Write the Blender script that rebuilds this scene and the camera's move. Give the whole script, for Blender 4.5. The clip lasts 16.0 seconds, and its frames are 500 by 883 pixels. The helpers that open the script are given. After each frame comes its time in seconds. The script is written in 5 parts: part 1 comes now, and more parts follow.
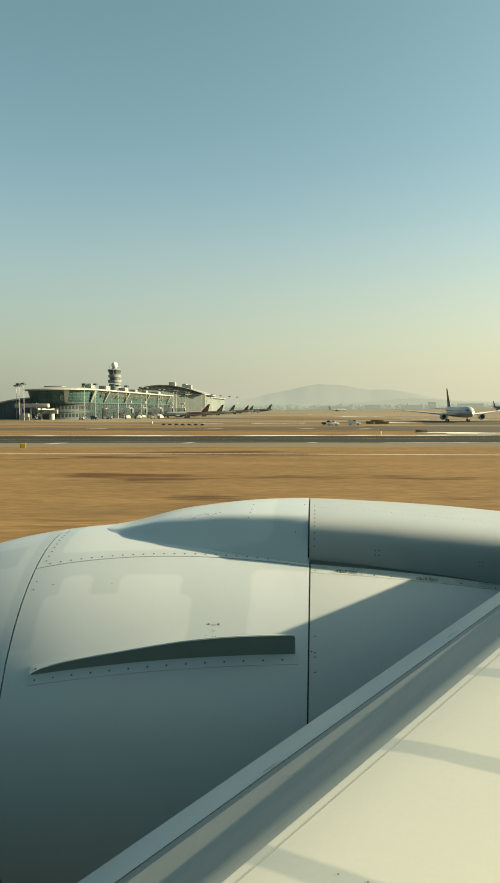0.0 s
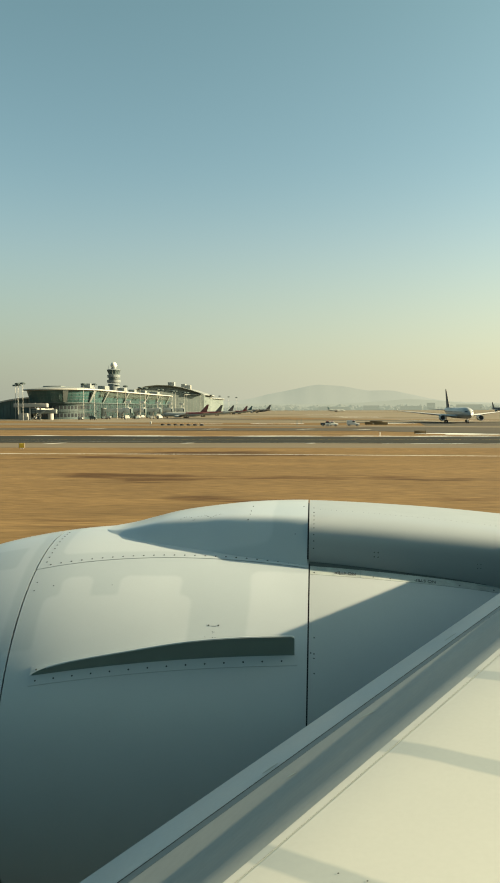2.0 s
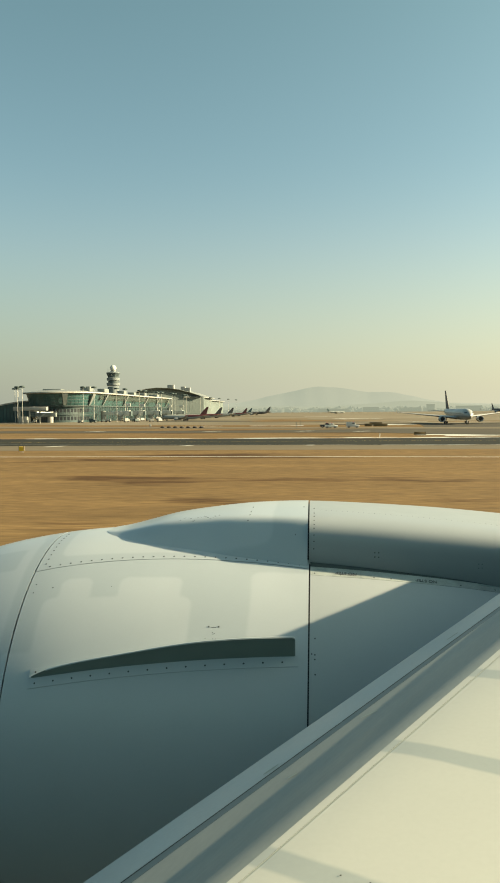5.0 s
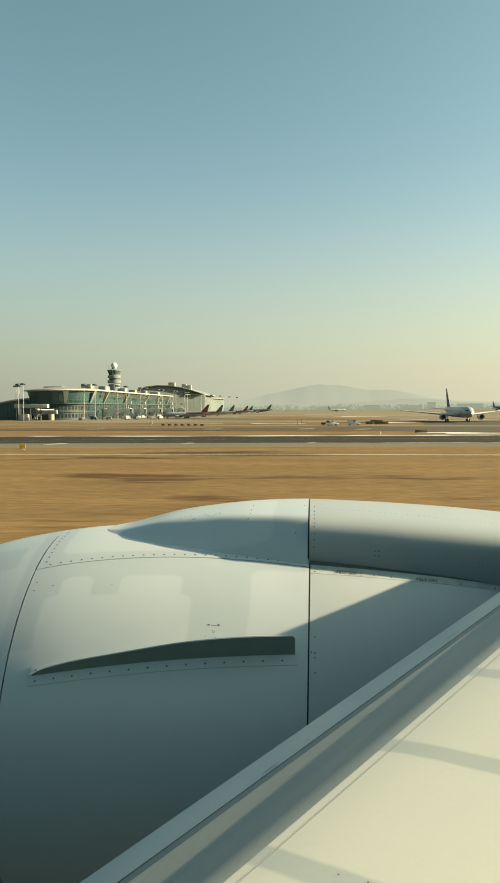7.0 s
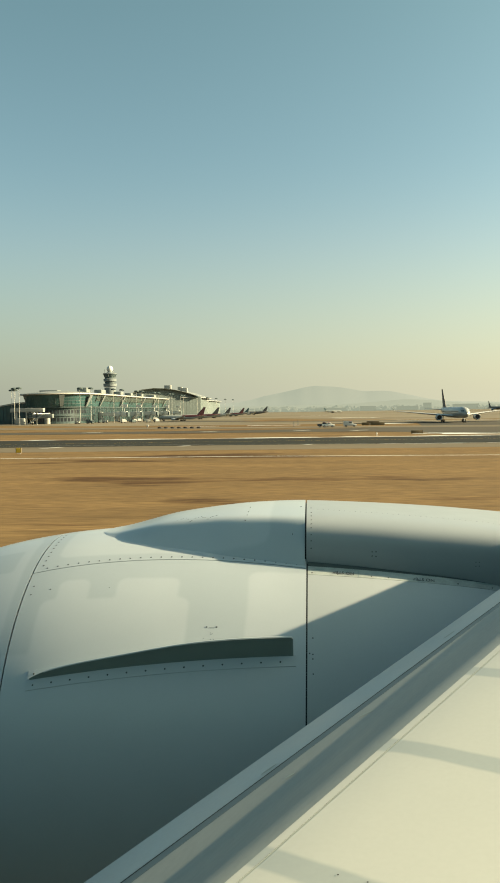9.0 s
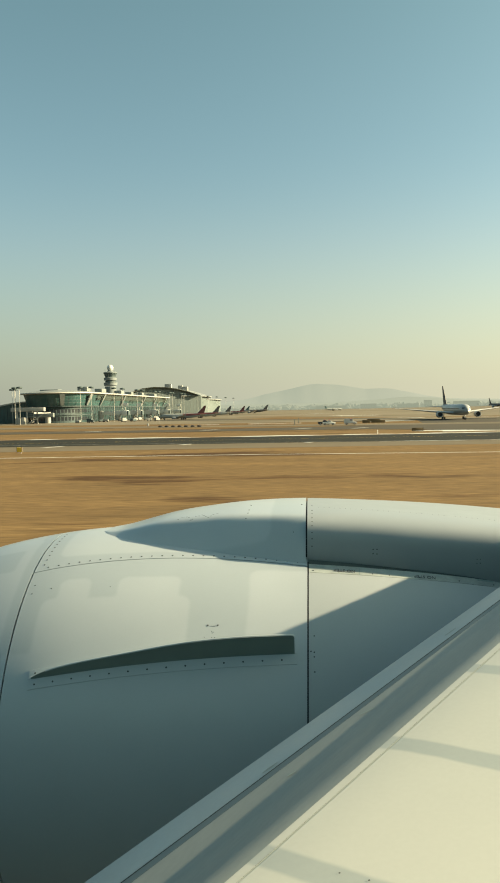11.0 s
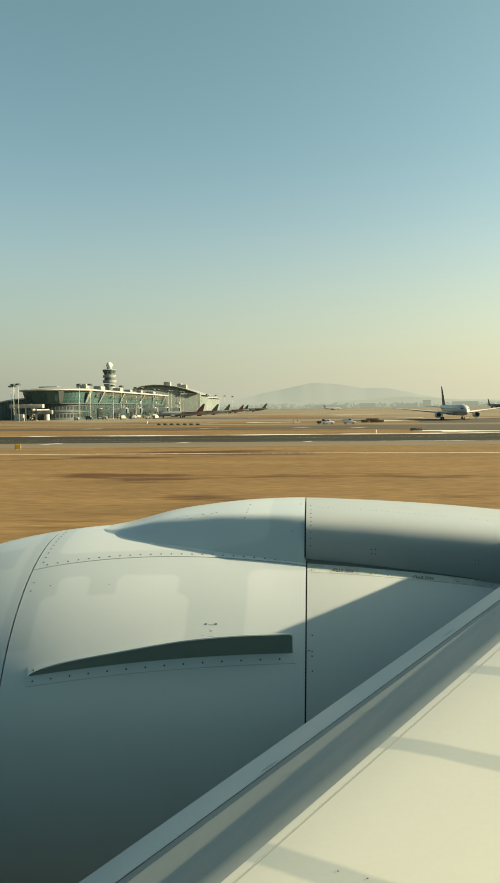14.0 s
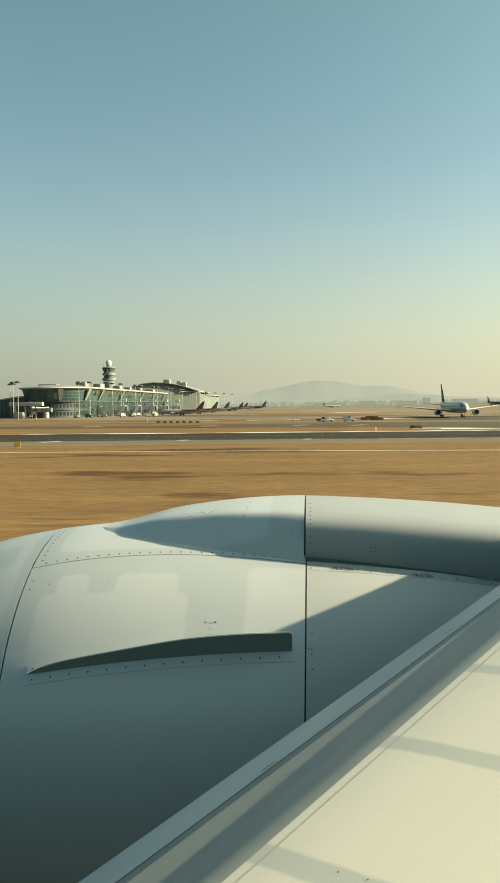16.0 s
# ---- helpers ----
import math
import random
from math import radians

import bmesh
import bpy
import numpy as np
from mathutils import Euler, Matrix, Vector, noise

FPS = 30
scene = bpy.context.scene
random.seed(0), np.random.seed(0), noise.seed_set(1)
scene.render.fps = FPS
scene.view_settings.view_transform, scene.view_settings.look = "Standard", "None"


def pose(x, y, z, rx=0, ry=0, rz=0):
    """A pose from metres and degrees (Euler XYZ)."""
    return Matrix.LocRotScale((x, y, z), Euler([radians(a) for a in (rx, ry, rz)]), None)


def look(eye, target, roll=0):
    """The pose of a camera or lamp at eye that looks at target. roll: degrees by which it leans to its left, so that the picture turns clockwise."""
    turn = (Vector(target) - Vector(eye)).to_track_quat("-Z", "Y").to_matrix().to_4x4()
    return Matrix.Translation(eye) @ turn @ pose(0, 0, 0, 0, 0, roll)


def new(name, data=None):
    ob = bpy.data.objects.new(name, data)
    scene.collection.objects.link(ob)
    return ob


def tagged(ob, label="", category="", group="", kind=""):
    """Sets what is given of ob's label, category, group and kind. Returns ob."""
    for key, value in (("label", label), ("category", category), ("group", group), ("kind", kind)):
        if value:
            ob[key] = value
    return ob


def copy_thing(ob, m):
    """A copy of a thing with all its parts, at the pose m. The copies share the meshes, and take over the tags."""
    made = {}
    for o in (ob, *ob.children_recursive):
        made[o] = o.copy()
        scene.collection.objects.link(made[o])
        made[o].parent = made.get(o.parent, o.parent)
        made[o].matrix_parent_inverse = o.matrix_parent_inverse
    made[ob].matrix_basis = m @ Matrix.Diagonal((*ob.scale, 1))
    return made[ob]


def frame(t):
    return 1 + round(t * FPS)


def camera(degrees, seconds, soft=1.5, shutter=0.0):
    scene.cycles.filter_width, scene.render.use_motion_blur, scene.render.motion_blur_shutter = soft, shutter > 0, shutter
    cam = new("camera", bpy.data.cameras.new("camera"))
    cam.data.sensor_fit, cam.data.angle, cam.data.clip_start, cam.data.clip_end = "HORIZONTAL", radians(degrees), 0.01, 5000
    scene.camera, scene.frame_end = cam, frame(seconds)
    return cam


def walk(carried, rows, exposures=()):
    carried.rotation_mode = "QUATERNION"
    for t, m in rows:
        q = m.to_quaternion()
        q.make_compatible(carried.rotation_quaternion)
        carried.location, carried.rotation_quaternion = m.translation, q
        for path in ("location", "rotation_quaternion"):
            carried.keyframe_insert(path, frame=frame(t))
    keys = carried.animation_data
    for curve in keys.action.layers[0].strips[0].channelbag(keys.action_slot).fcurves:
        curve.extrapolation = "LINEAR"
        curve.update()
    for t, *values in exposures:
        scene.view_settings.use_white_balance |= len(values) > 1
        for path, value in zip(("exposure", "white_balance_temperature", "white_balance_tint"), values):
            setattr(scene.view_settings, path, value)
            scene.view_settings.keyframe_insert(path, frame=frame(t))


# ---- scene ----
# The still place is laid out round the airliner at the window of which the camera is held:
# x runs aft along the airliner and its runway, y out over the right wing, z up from the field.

# ---- camera and walk ----
EYE = Vector((0.0, 0.0, 7.7))                            # the eye over the field; 6.3 m over the airliner's wheels
# how the airliner, and the camera with it, is turned: a little nose-down and towards its right wing, to fit the
# horizon's height and tilt in the camera's view
AHEAD, ASIDE = Vector((-0.0774, 0.997, 0)), Vector((0.997, 0.0774, 0))
ATTITUDE = Matrix.Rotation(radians(0.98), 4, AHEAD) @ Matrix.Rotation(radians(0.15), 4, ASIDE)
cam = camera(35.3, 16.0, soft=1.8)
HELD = [  # seconds, shift in metres (x, y, z), yaw, pitch, roll: small sways of a phone held at a cabin window
    (0.0, 0.006, 0.022, 0.001, 4.55, -2.615, 0.64),
    (0.5, 0.002, 0.014, 0.003, 4.50, -2.545, 0.73),
    (1.0, 0.000, 0.006, 0.007, 4.52, -2.515, 0.89),
    (1.5, 0.004, 0.011, 0.004, 4.47, -2.535, 0.59),
    (2.0, -0.000, -0.010, 0.017, 4.47, -2.585, 0.80),
    (2.5, 0.003, 0.017, 0.004, 4.47, -2.485, 0.70),
    (3.0, 0.003, 0.011, 0.006, 4.48, -2.485, 0.74),
    (3.5, 0.006, 0.018, 0.002, 4.49, -2.455, 0.46),
    (4.0, -0.001, 0.006, 0.008, 4.51, -2.515, 0.71),
    (5.2, 0.001, 0.018, -0.001, 4.44, -2.395, 0.45),
    (6.5, 0.003, 0.031, -0.009, 4.37, -2.285, 0.19),
    (7.0, 0.005, 0.012, 0.007, 4.52, -2.595, 0.58),
    (7.5, -0.001, 0.013, -0.002, 4.43, -2.495, 0.39),
    (8.0, -0.001, -0.008, 0.014, 4.46, -2.595, 0.29),
    (8.5, -0.003, 0.006, 0.011, 4.38, -2.495, 0.43),
    (9.0, 0.007, 0.014, 0.003, 4.26, -2.435, 0.08),
    (10.2, 0.009, 0.017, 0.002, 4.29, -2.505, -0.09),
    (11.5, 0.010, 0.020, 0.001, 4.32, -2.575, -0.26),
    (12.0, -0.000, -0.000, -0.000, 4.18, -2.475, -0.00),
    (12.5, 0.001, -0.008, 0.010, 4.17, -2.765, 0.18),
    (13.0, 0.002, -0.009, 0.015, 4.23, -2.745, 0.23),
    (13.5, 0.002, -0.002, 0.010, 4.22, -2.765, 0.26),
    (14.0, 0.002, 0.006, 0.008, 4.21, -2.665, 0.27),
    (14.5, 0.004, 0.014, 0.006, 4.13, -2.675, 0.22),
    (15.0, 0.005, 0.015, 0.001, 4.11, -2.665, 0.06),
    (15.5, 0.007, 0.016, -0.001, 4.11, -2.575, -0.00),
    (16.0, 0.002, 0.018, 0.009, 4.18, -2.835, 0.23),
]
walk(cam, [(t, Matrix.Translation(EYE) @ ATTITUDE @ pose(x, y, z, 90 + pitch, 0, yaw) @ pose(0, 0, 0, 0, 0, roll)) for t, x, y, z, yaw, pitch, roll in HELD],
     exposures=[(0.0, 1.70, 7700, -5), (16.0, 1.70, 7700, -5)])

# ---- world, sun, exposure ----
SUN_AZ, SUN_EL = 3.6, 21.5          # degrees from aft (+x) towards the right wing (+y), and above the horizon
world = bpy.data.worlds.new("winter_sky")
scene.world = world
world.use_nodes = True
wn, wl = world.node_tree.nodes, world.node_tree.links
wn.clear()
sky = wn.new("ShaderNodeTexSky")
sky.sky_type, sky.sun_disc = "NISHITA", False
sky.sun_elevation, sky.sun_rotation = radians(SUN_EL), radians(90 - SUN_AZ)
sky.air_density, sky.dust_density, sky.ozone_density, sky.altitude = 1.0, 2.5, 2.0, 0
bg, haze, wo = wn.new("ShaderNodeBackground"), wn.new("ShaderNodeBackground"), wn.new("ShaderNodeOutputWorld")
bg.inputs["Strength"].default_value = 0.0625
thin = wn.new("ShaderNodeMix")
thin.data_type, thin.blend_type = "RGBA", "MULTIPLY"
thin.inputs[0].default_value = 1.0
wl.new(sky.outputs[0], thin.inputs[6])
wl.new(thin.outputs[2], bg.inputs["Color"])
# winter haze that thickens towards the horizon all round
haze.inputs["Strength"].default_value = 1.0
wtc, wsep, wfall, wmix = wn.new("ShaderNodeTexCoord"), wn.new("ShaderNodeSeparateXYZ"), wn.new("ShaderNodeMapRange"), wn.new("ShaderNodeMixShader")
wfall.interpolation_type = "SMOOTHERSTEP"
for key, value in (("From Min", -0.12), ("From Max", 0.34), ("To Min", 0.92), ("To Max", 0.0)):
    wfall.inputs[key].default_value = value
wl.new(wtc.outputs["Generated"], wsep.inputs[0])
wl.new(wsep.outputs[2], wfall.inputs["Value"])
wl.new(wfall.outputs[0], wmix.inputs[0])
wl.new(bg.outputs[0], wmix.inputs[1])
wl.new(haze.outputs[0], wmix.inputs[2])
# the haze is brighter on the sun's side
wdot, wbright = wn.new("ShaderNodeVectorMath"), wn.new("ShaderNodeMapRange")
wdot.operation = "DOT_PRODUCT"
wdot.inputs[1].default_value = (math.cos(radians(SUN_AZ)), math.sin(radians(SUN_AZ)), 0)
for key, value in (("From Min", -1.0), ("From Max", 1.0), ("To Min", 0.34), ("To Max", 2.12)):
    wbright.inputs[key].default_value = value
wl.new(wtc.outputs["Generated"], wdot.inputs[0])
wl.new(wdot.outputs["Value"], wbright.inputs["Value"])
wl.new(wbright.outputs[0], haze.inputs["Strength"])
wwarm, whue = wn.new("ShaderNodeMapRange"), wn.new("ShaderNodeMix")
whue.data_type = "RGBA"
whue.inputs[6].default_value, whue.inputs[7].default_value = (0.151, 0.159, 0.158, 1), (0.169, 0.162, 0.144, 1)
for key, value in (("From Min", -0.35), ("From Max", 0.3), ("To Min", 0.0), ("To Max", 1.0)):
    wwarm.inputs[key].default_value = value
wl.new(wdot.outputs["Value"], wwarm.inputs["Value"])
wl.new(wwarm.outputs[0], whue.inputs[0])
wl.new(whue.outputs[2], haze.inputs["Color"])
# the clear sky: tealer overhead, paler blue lower down, and brighter towards the sun
wheight, wtint, wside, wlift = wn.new("ShaderNodeMapRange"), wn.new("ShaderNodeMix"), wn.new("ShaderNodeMapRange"), wn.new("ShaderNodeVectorMath")
wtint.data_type, wlift.operation = "RGBA", "SCALE"
wtint.inputs[6].default_value, wtint.inputs[7].default_value = (0.95, 0.985, 0.945, 1), (0.885, 1.0, 0.862, 1)
for node, rows in ((wheight, (("From Min", 0.20), ("From Max", 0.46), ("To Min", 0.0), ("To Max", 1.0))), (wside, (("From Min", -0.8), ("From Max", 0.8), ("To Min", 0.87), ("To Max", 1.17)))):
    for key, value in rows:
        node.inputs[key].default_value = value
wl.new(wsep.outputs[2], wheight.inputs["Value"])
wl.new(wheight.outputs[0], wtint.inputs[0])
wl.new(wdot.outputs["Value"], wside.inputs["Value"])
wl.new(wtint.outputs[2], wlift.inputs[0])
wl.new(wside.outputs[0], wlift.inputs["Scale"])
wl.new(wlift.outputs[0], thin.inputs[7])
wl.new(wmix.outputs[0], wo.inputs["Surface"])
sun = new("sun", bpy.data.lights.new("sun", "SUN"))
sun.data.energy, sun.data.angle, sun.data.color = 5.1, radians(0.55), (1.0, 0.79, 0.612)
a, e = radians(SUN_AZ), radians(SUN_EL)
SUN_WAY = ATTITUDE @ Vector((math.cos(a) * math.cos(e), math.sin(a) * math.cos(e), math.sin(e)))
sun.matrix_world = look(SUN_WAY * 50, (0, 0, 0))


# ---- materials ----
def mat(name, colour, rough=0.5, metal=0.0, vary=0.12, scale=3.0, stretch=(1, 1, 1), fine=0.0, fine_scale=60.0, bump=0.0, coat=0.0,
        second=None, cover=0.5, sharp=0.15, rough_vary=0.1, space="Object", glow=None, spec=0.5):
    """A procedural surface: base colour with broad stains and fine grain, an optional second colour in patches, and relief."""
    m = bpy.data.materials.new(name)
    m.use_nodes = True
    n, l = m.node_tree.nodes, m.node_tree.links
    p = n["Principled BSDF"]
    tc, mp = n.new("ShaderNodeTexCoord"), n.new("ShaderNodeMapping")
    mp.inputs["Scale"].default_value = stretch
    l.new(tc.outputs[space], mp.inputs[0])
    broad = n.new("ShaderNodeTexNoise")
    broad.inputs["Scale"].default_value, broad.inputs["Detail"].default_value, broad.inputs["Roughness"].default_value = scale, 6, 0.6
    l.new(mp.outputs[0], broad.inputs[0])
    grain = n.new("ShaderNodeTexNoise")
    grain.inputs["Scale"].default_value, grain.inputs["Detail"].default_value = fine_scale, 4
    l.new(mp.outputs[0], grain.inputs[0])

    def ramp(src, lo, hi, a, b):
        r = n.new("ShaderNodeMapRange")
        for k, v in (("From Min", lo), ("From Max", hi), ("To Min", a), ("To Max", b)):
            r.inputs[k].default_value = v
        l.new(src, r.inputs["Value"])
        return r.outputs[0]

    def times(x, y):
        r = n.new("ShaderNodeMath")
        r.operation = "MULTIPLY"
        l.new(x, r.inputs[0]), l.new(y, r.inputs[1])
        return r.outputs[0]

    shade = times(ramp(broad.outputs[0], 0.3, 0.7, 1 - vary, 1 + vary), ramp(grain.outputs[0], 0.3, 0.7, 1 - fine, 1 + fine))
    base = n.new("ShaderNodeMix")
    base.data_type = "RGBA"
    base.inputs[6].default_value = (*colour, 1)
    base.inputs[7].default_value = (*(second or colour), 1)
    if second:
        patch = n.new("ShaderNodeTexNoise")
        patch.inputs["Scale"].default_value, patch.inputs["Detail"].default_value, patch.inputs["Roughness"].default_value = scale * 0.45, 8, 0.62
        l.new(mp.outputs[0], patch.inputs[0])
        l.new(ramp(patch.outputs[0], cover - sharp, cover + sharp, 1, 0), base.inputs[0])
    else:
        base.inputs[0].default_value = 0
    mul = n.new("ShaderNodeVectorMath")
    mul.operation = "SCALE"
    l.new(base.outputs[2], mul.inputs[0]), l.new(shade, mul.inputs["Scale"])
    l.new(mul.outputs[0], p.inputs["Base Color"])
    l.new(ramp(broad.outputs[0], 0.3, 0.7, max(0.02, rough - rough_vary * 0.5), min(1, rough + rough_vary)), p.inputs["Roughness"])
    p.inputs["Metallic"].default_value, p.inputs["Specular IOR Level"].default_value = metal, spec
    p.inputs["Coat Weight"].default_value, p.inputs["Coat Roughness"].default_value = coat, 0.12
    if bump:
        b = n.new("ShaderNodeBump")
        b.inputs["Strength"].default_value, b.inputs["Distance"].default_value = 1.0, bump
        l.new(grain.outputs[0], b.inputs["Height"])
        l.new(b.outputs[0], p.inputs["Normal"])
    # emission that stands in for haze on far things, not a lamp
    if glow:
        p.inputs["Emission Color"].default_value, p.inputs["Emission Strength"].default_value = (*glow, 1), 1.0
    return m


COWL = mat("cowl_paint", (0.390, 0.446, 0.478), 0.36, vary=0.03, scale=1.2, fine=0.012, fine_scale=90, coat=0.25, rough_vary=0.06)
REVERSER = mat("reverser_paint", (0.345, 0.390, 0.410), 0.36, vary=0.04, scale=1.2, fine=0.012, fine_scale=90, coat=0.2, rough_vary=0.06)
FAIRING = mat("fairing_paint", (0.250, 0.285, 0.303), 0.38, vary=0.04, scale=1.5, fine=0.015, fine_scale=90, coat=0.2)
COWL_STRIP = mat("cowl_strip_paint", (0.34, 0.39, 0.385), 0.5, vary=0.12, scale=6, fine=0.06, coat=0.05, second=(0.22, 0.255, 0.25), cover=0.44, sharp=0.1)
# Dark tone for the shade in the gap below the fairing.
GAP = mat("gap_shade_grey", (0.05, 0.07, 0.07), 0.7, vary=0.2, scale=8)
STRAKE = mat("strake_paint", (0.20, 0.27, 0.265), 0.4, vary=0.05, scale=2, coat=0.1)
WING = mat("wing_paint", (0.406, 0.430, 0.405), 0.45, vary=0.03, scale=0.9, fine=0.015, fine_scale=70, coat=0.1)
METAL = mat("bare_metal", (0.200, 0.230, 0.232), 0.42, metal=0.3, vary=0.08, scale=2, stretch=(0.5, 0.5, 6), fine=0.04, fine_scale=40)
RUB = mat("slat_rub_paint", (0.15, 0.19, 0.20), 0.5, vary=0.08, scale=4, fine=0.03)
LIP = mat("slat_grey_paint", (0.37, 0.425, 0.45), 0.4, vary=0.05, scale=3, fine=0.03)
DARK = mat("seal_black", (0.015, 0.017, 0.018), 0.7, vary=0.2, scale=8)
RIVET = mat("fastener_steel", (0.03, 0.034, 0.037), 0.6, metal=0.0, vary=0.2, scale=30)
INK = mat("stencil_ink", (0.05, 0.055, 0.06), 0.6, vary=0.2, scale=20)
# Unseen fuselage, tinted blue so its bounce turns the cowl's shade teal.
SKIN = mat("fuselage_bounce_tint", (0.15, 0.33, 0.39), 0.3, vary=0.03, scale=0.6, fine=0.01, coat=0.3)
PANE = mat("window_dark_glass", (0.02, 0.025, 0.03), 0.08, vary=0.1, scale=1)
TYRE = mat("tyre_rubber", (0.02, 0.02, 0.02), 0.8, vary=0.2, scale=3)
STEEL = mat("gear_steel", (0.45, 0.46, 0.47), 0.4, metal=0.5, vary=0.1, scale=3)

GRASS = mat("dry_winter_grass", (0.134, 0.089, 0.040), 0.95, vary=0.20, scale=0.16, stretch=(0.24, 0.9, 1), fine=0.26, fine_scale=2.0, bump=0.06,
            second=(0.062, 0.035, 0.0145), cover=0.405, sharp=0.025, spec=0.1)
# Never in view; tinted cool so its bounce adds no brown to the cowl.
RUNWAY = mat("runway_asphalt", (0.022, 0.034, 0.038), 0.85, vary=0.2, scale=0.05, stretch=(0.3, 1, 1), fine=0.1, fine_scale=2.0, spec=0.12)
ASPHALT = mat("taxiway_asphalt", (0.017, 0.019, 0.0155), 0.85, vary=0.2, scale=0.05, stretch=(0.3, 1, 1), fine=0.1, fine_scale=2.0, spec=0.12)
SHOULDER = mat("shoulder_asphalt", (0.115, 0.10, 0.072), 0.9, vary=0.15, scale=0.06, stretch=(0.25, 1, 1), fine=0.1, fine_scale=2.0, spec=0.12)
CONCRETE = mat("apron_concrete", (0.160, 0.142, 0.103), 0.9, vary=0.16, scale=0.02, stretch=(0.4, 1, 1), fine=0.08, fine_scale=0.6, spec=0.12,
               second=(0.118, 0.102, 0.070), cover=0.46, sharp=0.05)
SNOW = mat("old_snow", (0.52, 0.565, 0.55), 0.8, vary=0.12, scale=0.3, stretch=(0.4, 1, 1), fine=0.08, fine_scale=3, bump=0.03,
           second=(0.24, 0.17, 0.10), cover=0.50, sharp=0.06, spec=0.12)
SNOWLINE = mat("packed_snow", (0.50, 0.53, 0.50), 0.8, vary=0.16, scale=0.4, fine=0.1, fine_scale=3, bump=0.03, spec=0.12)
LINE = mat("white_marking", (0.30, 0.31, 0.29), 0.8, vary=0.15, scale=0.4)
YELLOW = mat("yellow_marking", (0.62, 0.42, 0.06), 0.75, vary=0.15, scale=0.4)
SIGNBACK = mat("sign_grey", (0.55, 0.54, 0.50), 0.6, vary=0.08, scale=2)

TEAL = mat("teal_livery", (0.035, 0.175, 0.225), 0.35, vary=0.03, scale=0.15, coat=0.2)
SILVER = mat("silver_grey_belly", (0.34, 0.35, 0.345), 0.4, vary=0.04, scale=0.2)
CREAM = mat("white_livery", (0.47, 0.49, 0.46), 0.35, vary=0.03, scale=0.15, coat=0.2)
RED = mat("red_livery", (0.40, 0.035, 0.05), 0.4, vary=0.04, scale=0.3)
GOLD = mat("yellow_livery", (0.50, 0.31, 0.035), 0.4, vary=0.04, scale=0.3)
NAVY = mat("navy_livery", (0.02, 0.04, 0.12), 0.4, vary=0.05, scale=0.3)
ORANGE = mat("orange_livery", (0.72, 0.14, 0.03), 0.4, vary=0.04, scale=0.3)
WINGGREY = mat("airliner_wing_grey", (0.40, 0.41, 0.40), 0.45, vary=0.06, scale=0.3)
BLUEINK = mat("dark_blue_lettering", (0.012, 0.025, 0.07), 0.8, vary=0.1, scale=1, spec=0.1)

GLASS = mat("green_tinted_glass", (0.025, 0.064, 0.063), 0.3, vary=0.35, scale=0.12, spec=0.4)
PANEL = mat("grey_cladding", (0.135, 0.158, 0.154), 0.6, vary=0.1, scale=0.1)
ROOF = mat("pale_metal_roof", (0.32, 0.325, 0.30), 0.5, vary=0.08, scale=0.05)
DARKWALL = mat("dark_base_wall", (0.040, 0.066, 0.069), 0.7, vary=0.2, scale=0.1)
TOWERCON = mat("tower_concrete", (0.132, 0.162, 0.168), 0.7, vary=0.1, scale=0.1)
BLACKPAINT = mat("black_car_paint", (0.018, 0.02, 0.022), 0.35, vary=0.1, scale=1, coat=0.2)
BARRIER = mat("green_barrier_panel", (0.16, 0.36, 0.29), 0.6, vary=0.12, scale=0.3)
POST = mat("galvanised_post", (0.34, 0.345, 0.32), 0.5, metal=0.3, vary=0.08, scale=0.5)
ROADGREY = mat("grey_taxiway_asphalt", (0.058, 0.054, 0.042), 0.9, vary=0.2, scale=0.05, stretch=(0.25, 1, 1), fine=0.1, fine_scale=2.0, spec=0.12)
SILL = mat("off_white_panel", (0.235, 0.245, 0.23), 0.6, vary=0.15, scale=0.3)
LOUVRE = mat("olive_louvre_metal", (0.062, 0.082, 0.070), 0.55, vary=0.1, scale=0.2)
SIGNYELLOW = mat("sign_yellow", (0.70, 0.46, 0.04), 0.6, vary=0.06, scale=3)
SIGNDARK = mat("sign_dark_brown", (0.085, 0.064, 0.028), 0.7, vary=0.15, scale=2)
BASEGLASS = mat("dark_glazing", (0.020, 0.042, 0.043), 0.4, vary=0.4, scale=0.09, spec=0.25)
# Haze put into the base colour of distant glass and grey roofs.
HAZEGLASS = mat("haze_tinted_glass", (0.094, 0.122, 0.120), 0.5, vary=0.15, scale=0.05, spec=0.3)
HAZEROOF = mat("haze_tinted_roof", (0.175, 0.198, 0.194), 0.6, vary=0.08, scale=0.03)
# Far red livery, dulled in its base colour for haze and backlight.
FAR_RED = mat("haze_dulled_red", (0.12, 0.036, 0.034), 0.5, vary=0.06, scale=0.2)
# Far rise, trees, walls and hill: haze is added as emission.
RISE_GLOW = mat("haze_glow_rise", (0.014, 0.017, 0.016), 1.0, vary=0.25, scale=0.01, glow=(0.098, 0.108, 0.098))
TREE_GLOW = mat("far_trees", (0.012, 0.014, 0.012), 0.95, vary=0.3, scale=0.02, glow=(0.104, 0.113, 0.102))
WALL_GLOW = mat("haze_glow_wall", (0.03, 0.032, 0.03), 0.8, vary=0.2, scale=0.01, glow=(0.094, 0.101, 0.090))
HILL_GLOW = mat("haze_glow_hill", (0.015, 0.017, 0.017), 1.0, vary=0.2, scale=0.004, glow=(0.118, 0.128, 0.119))
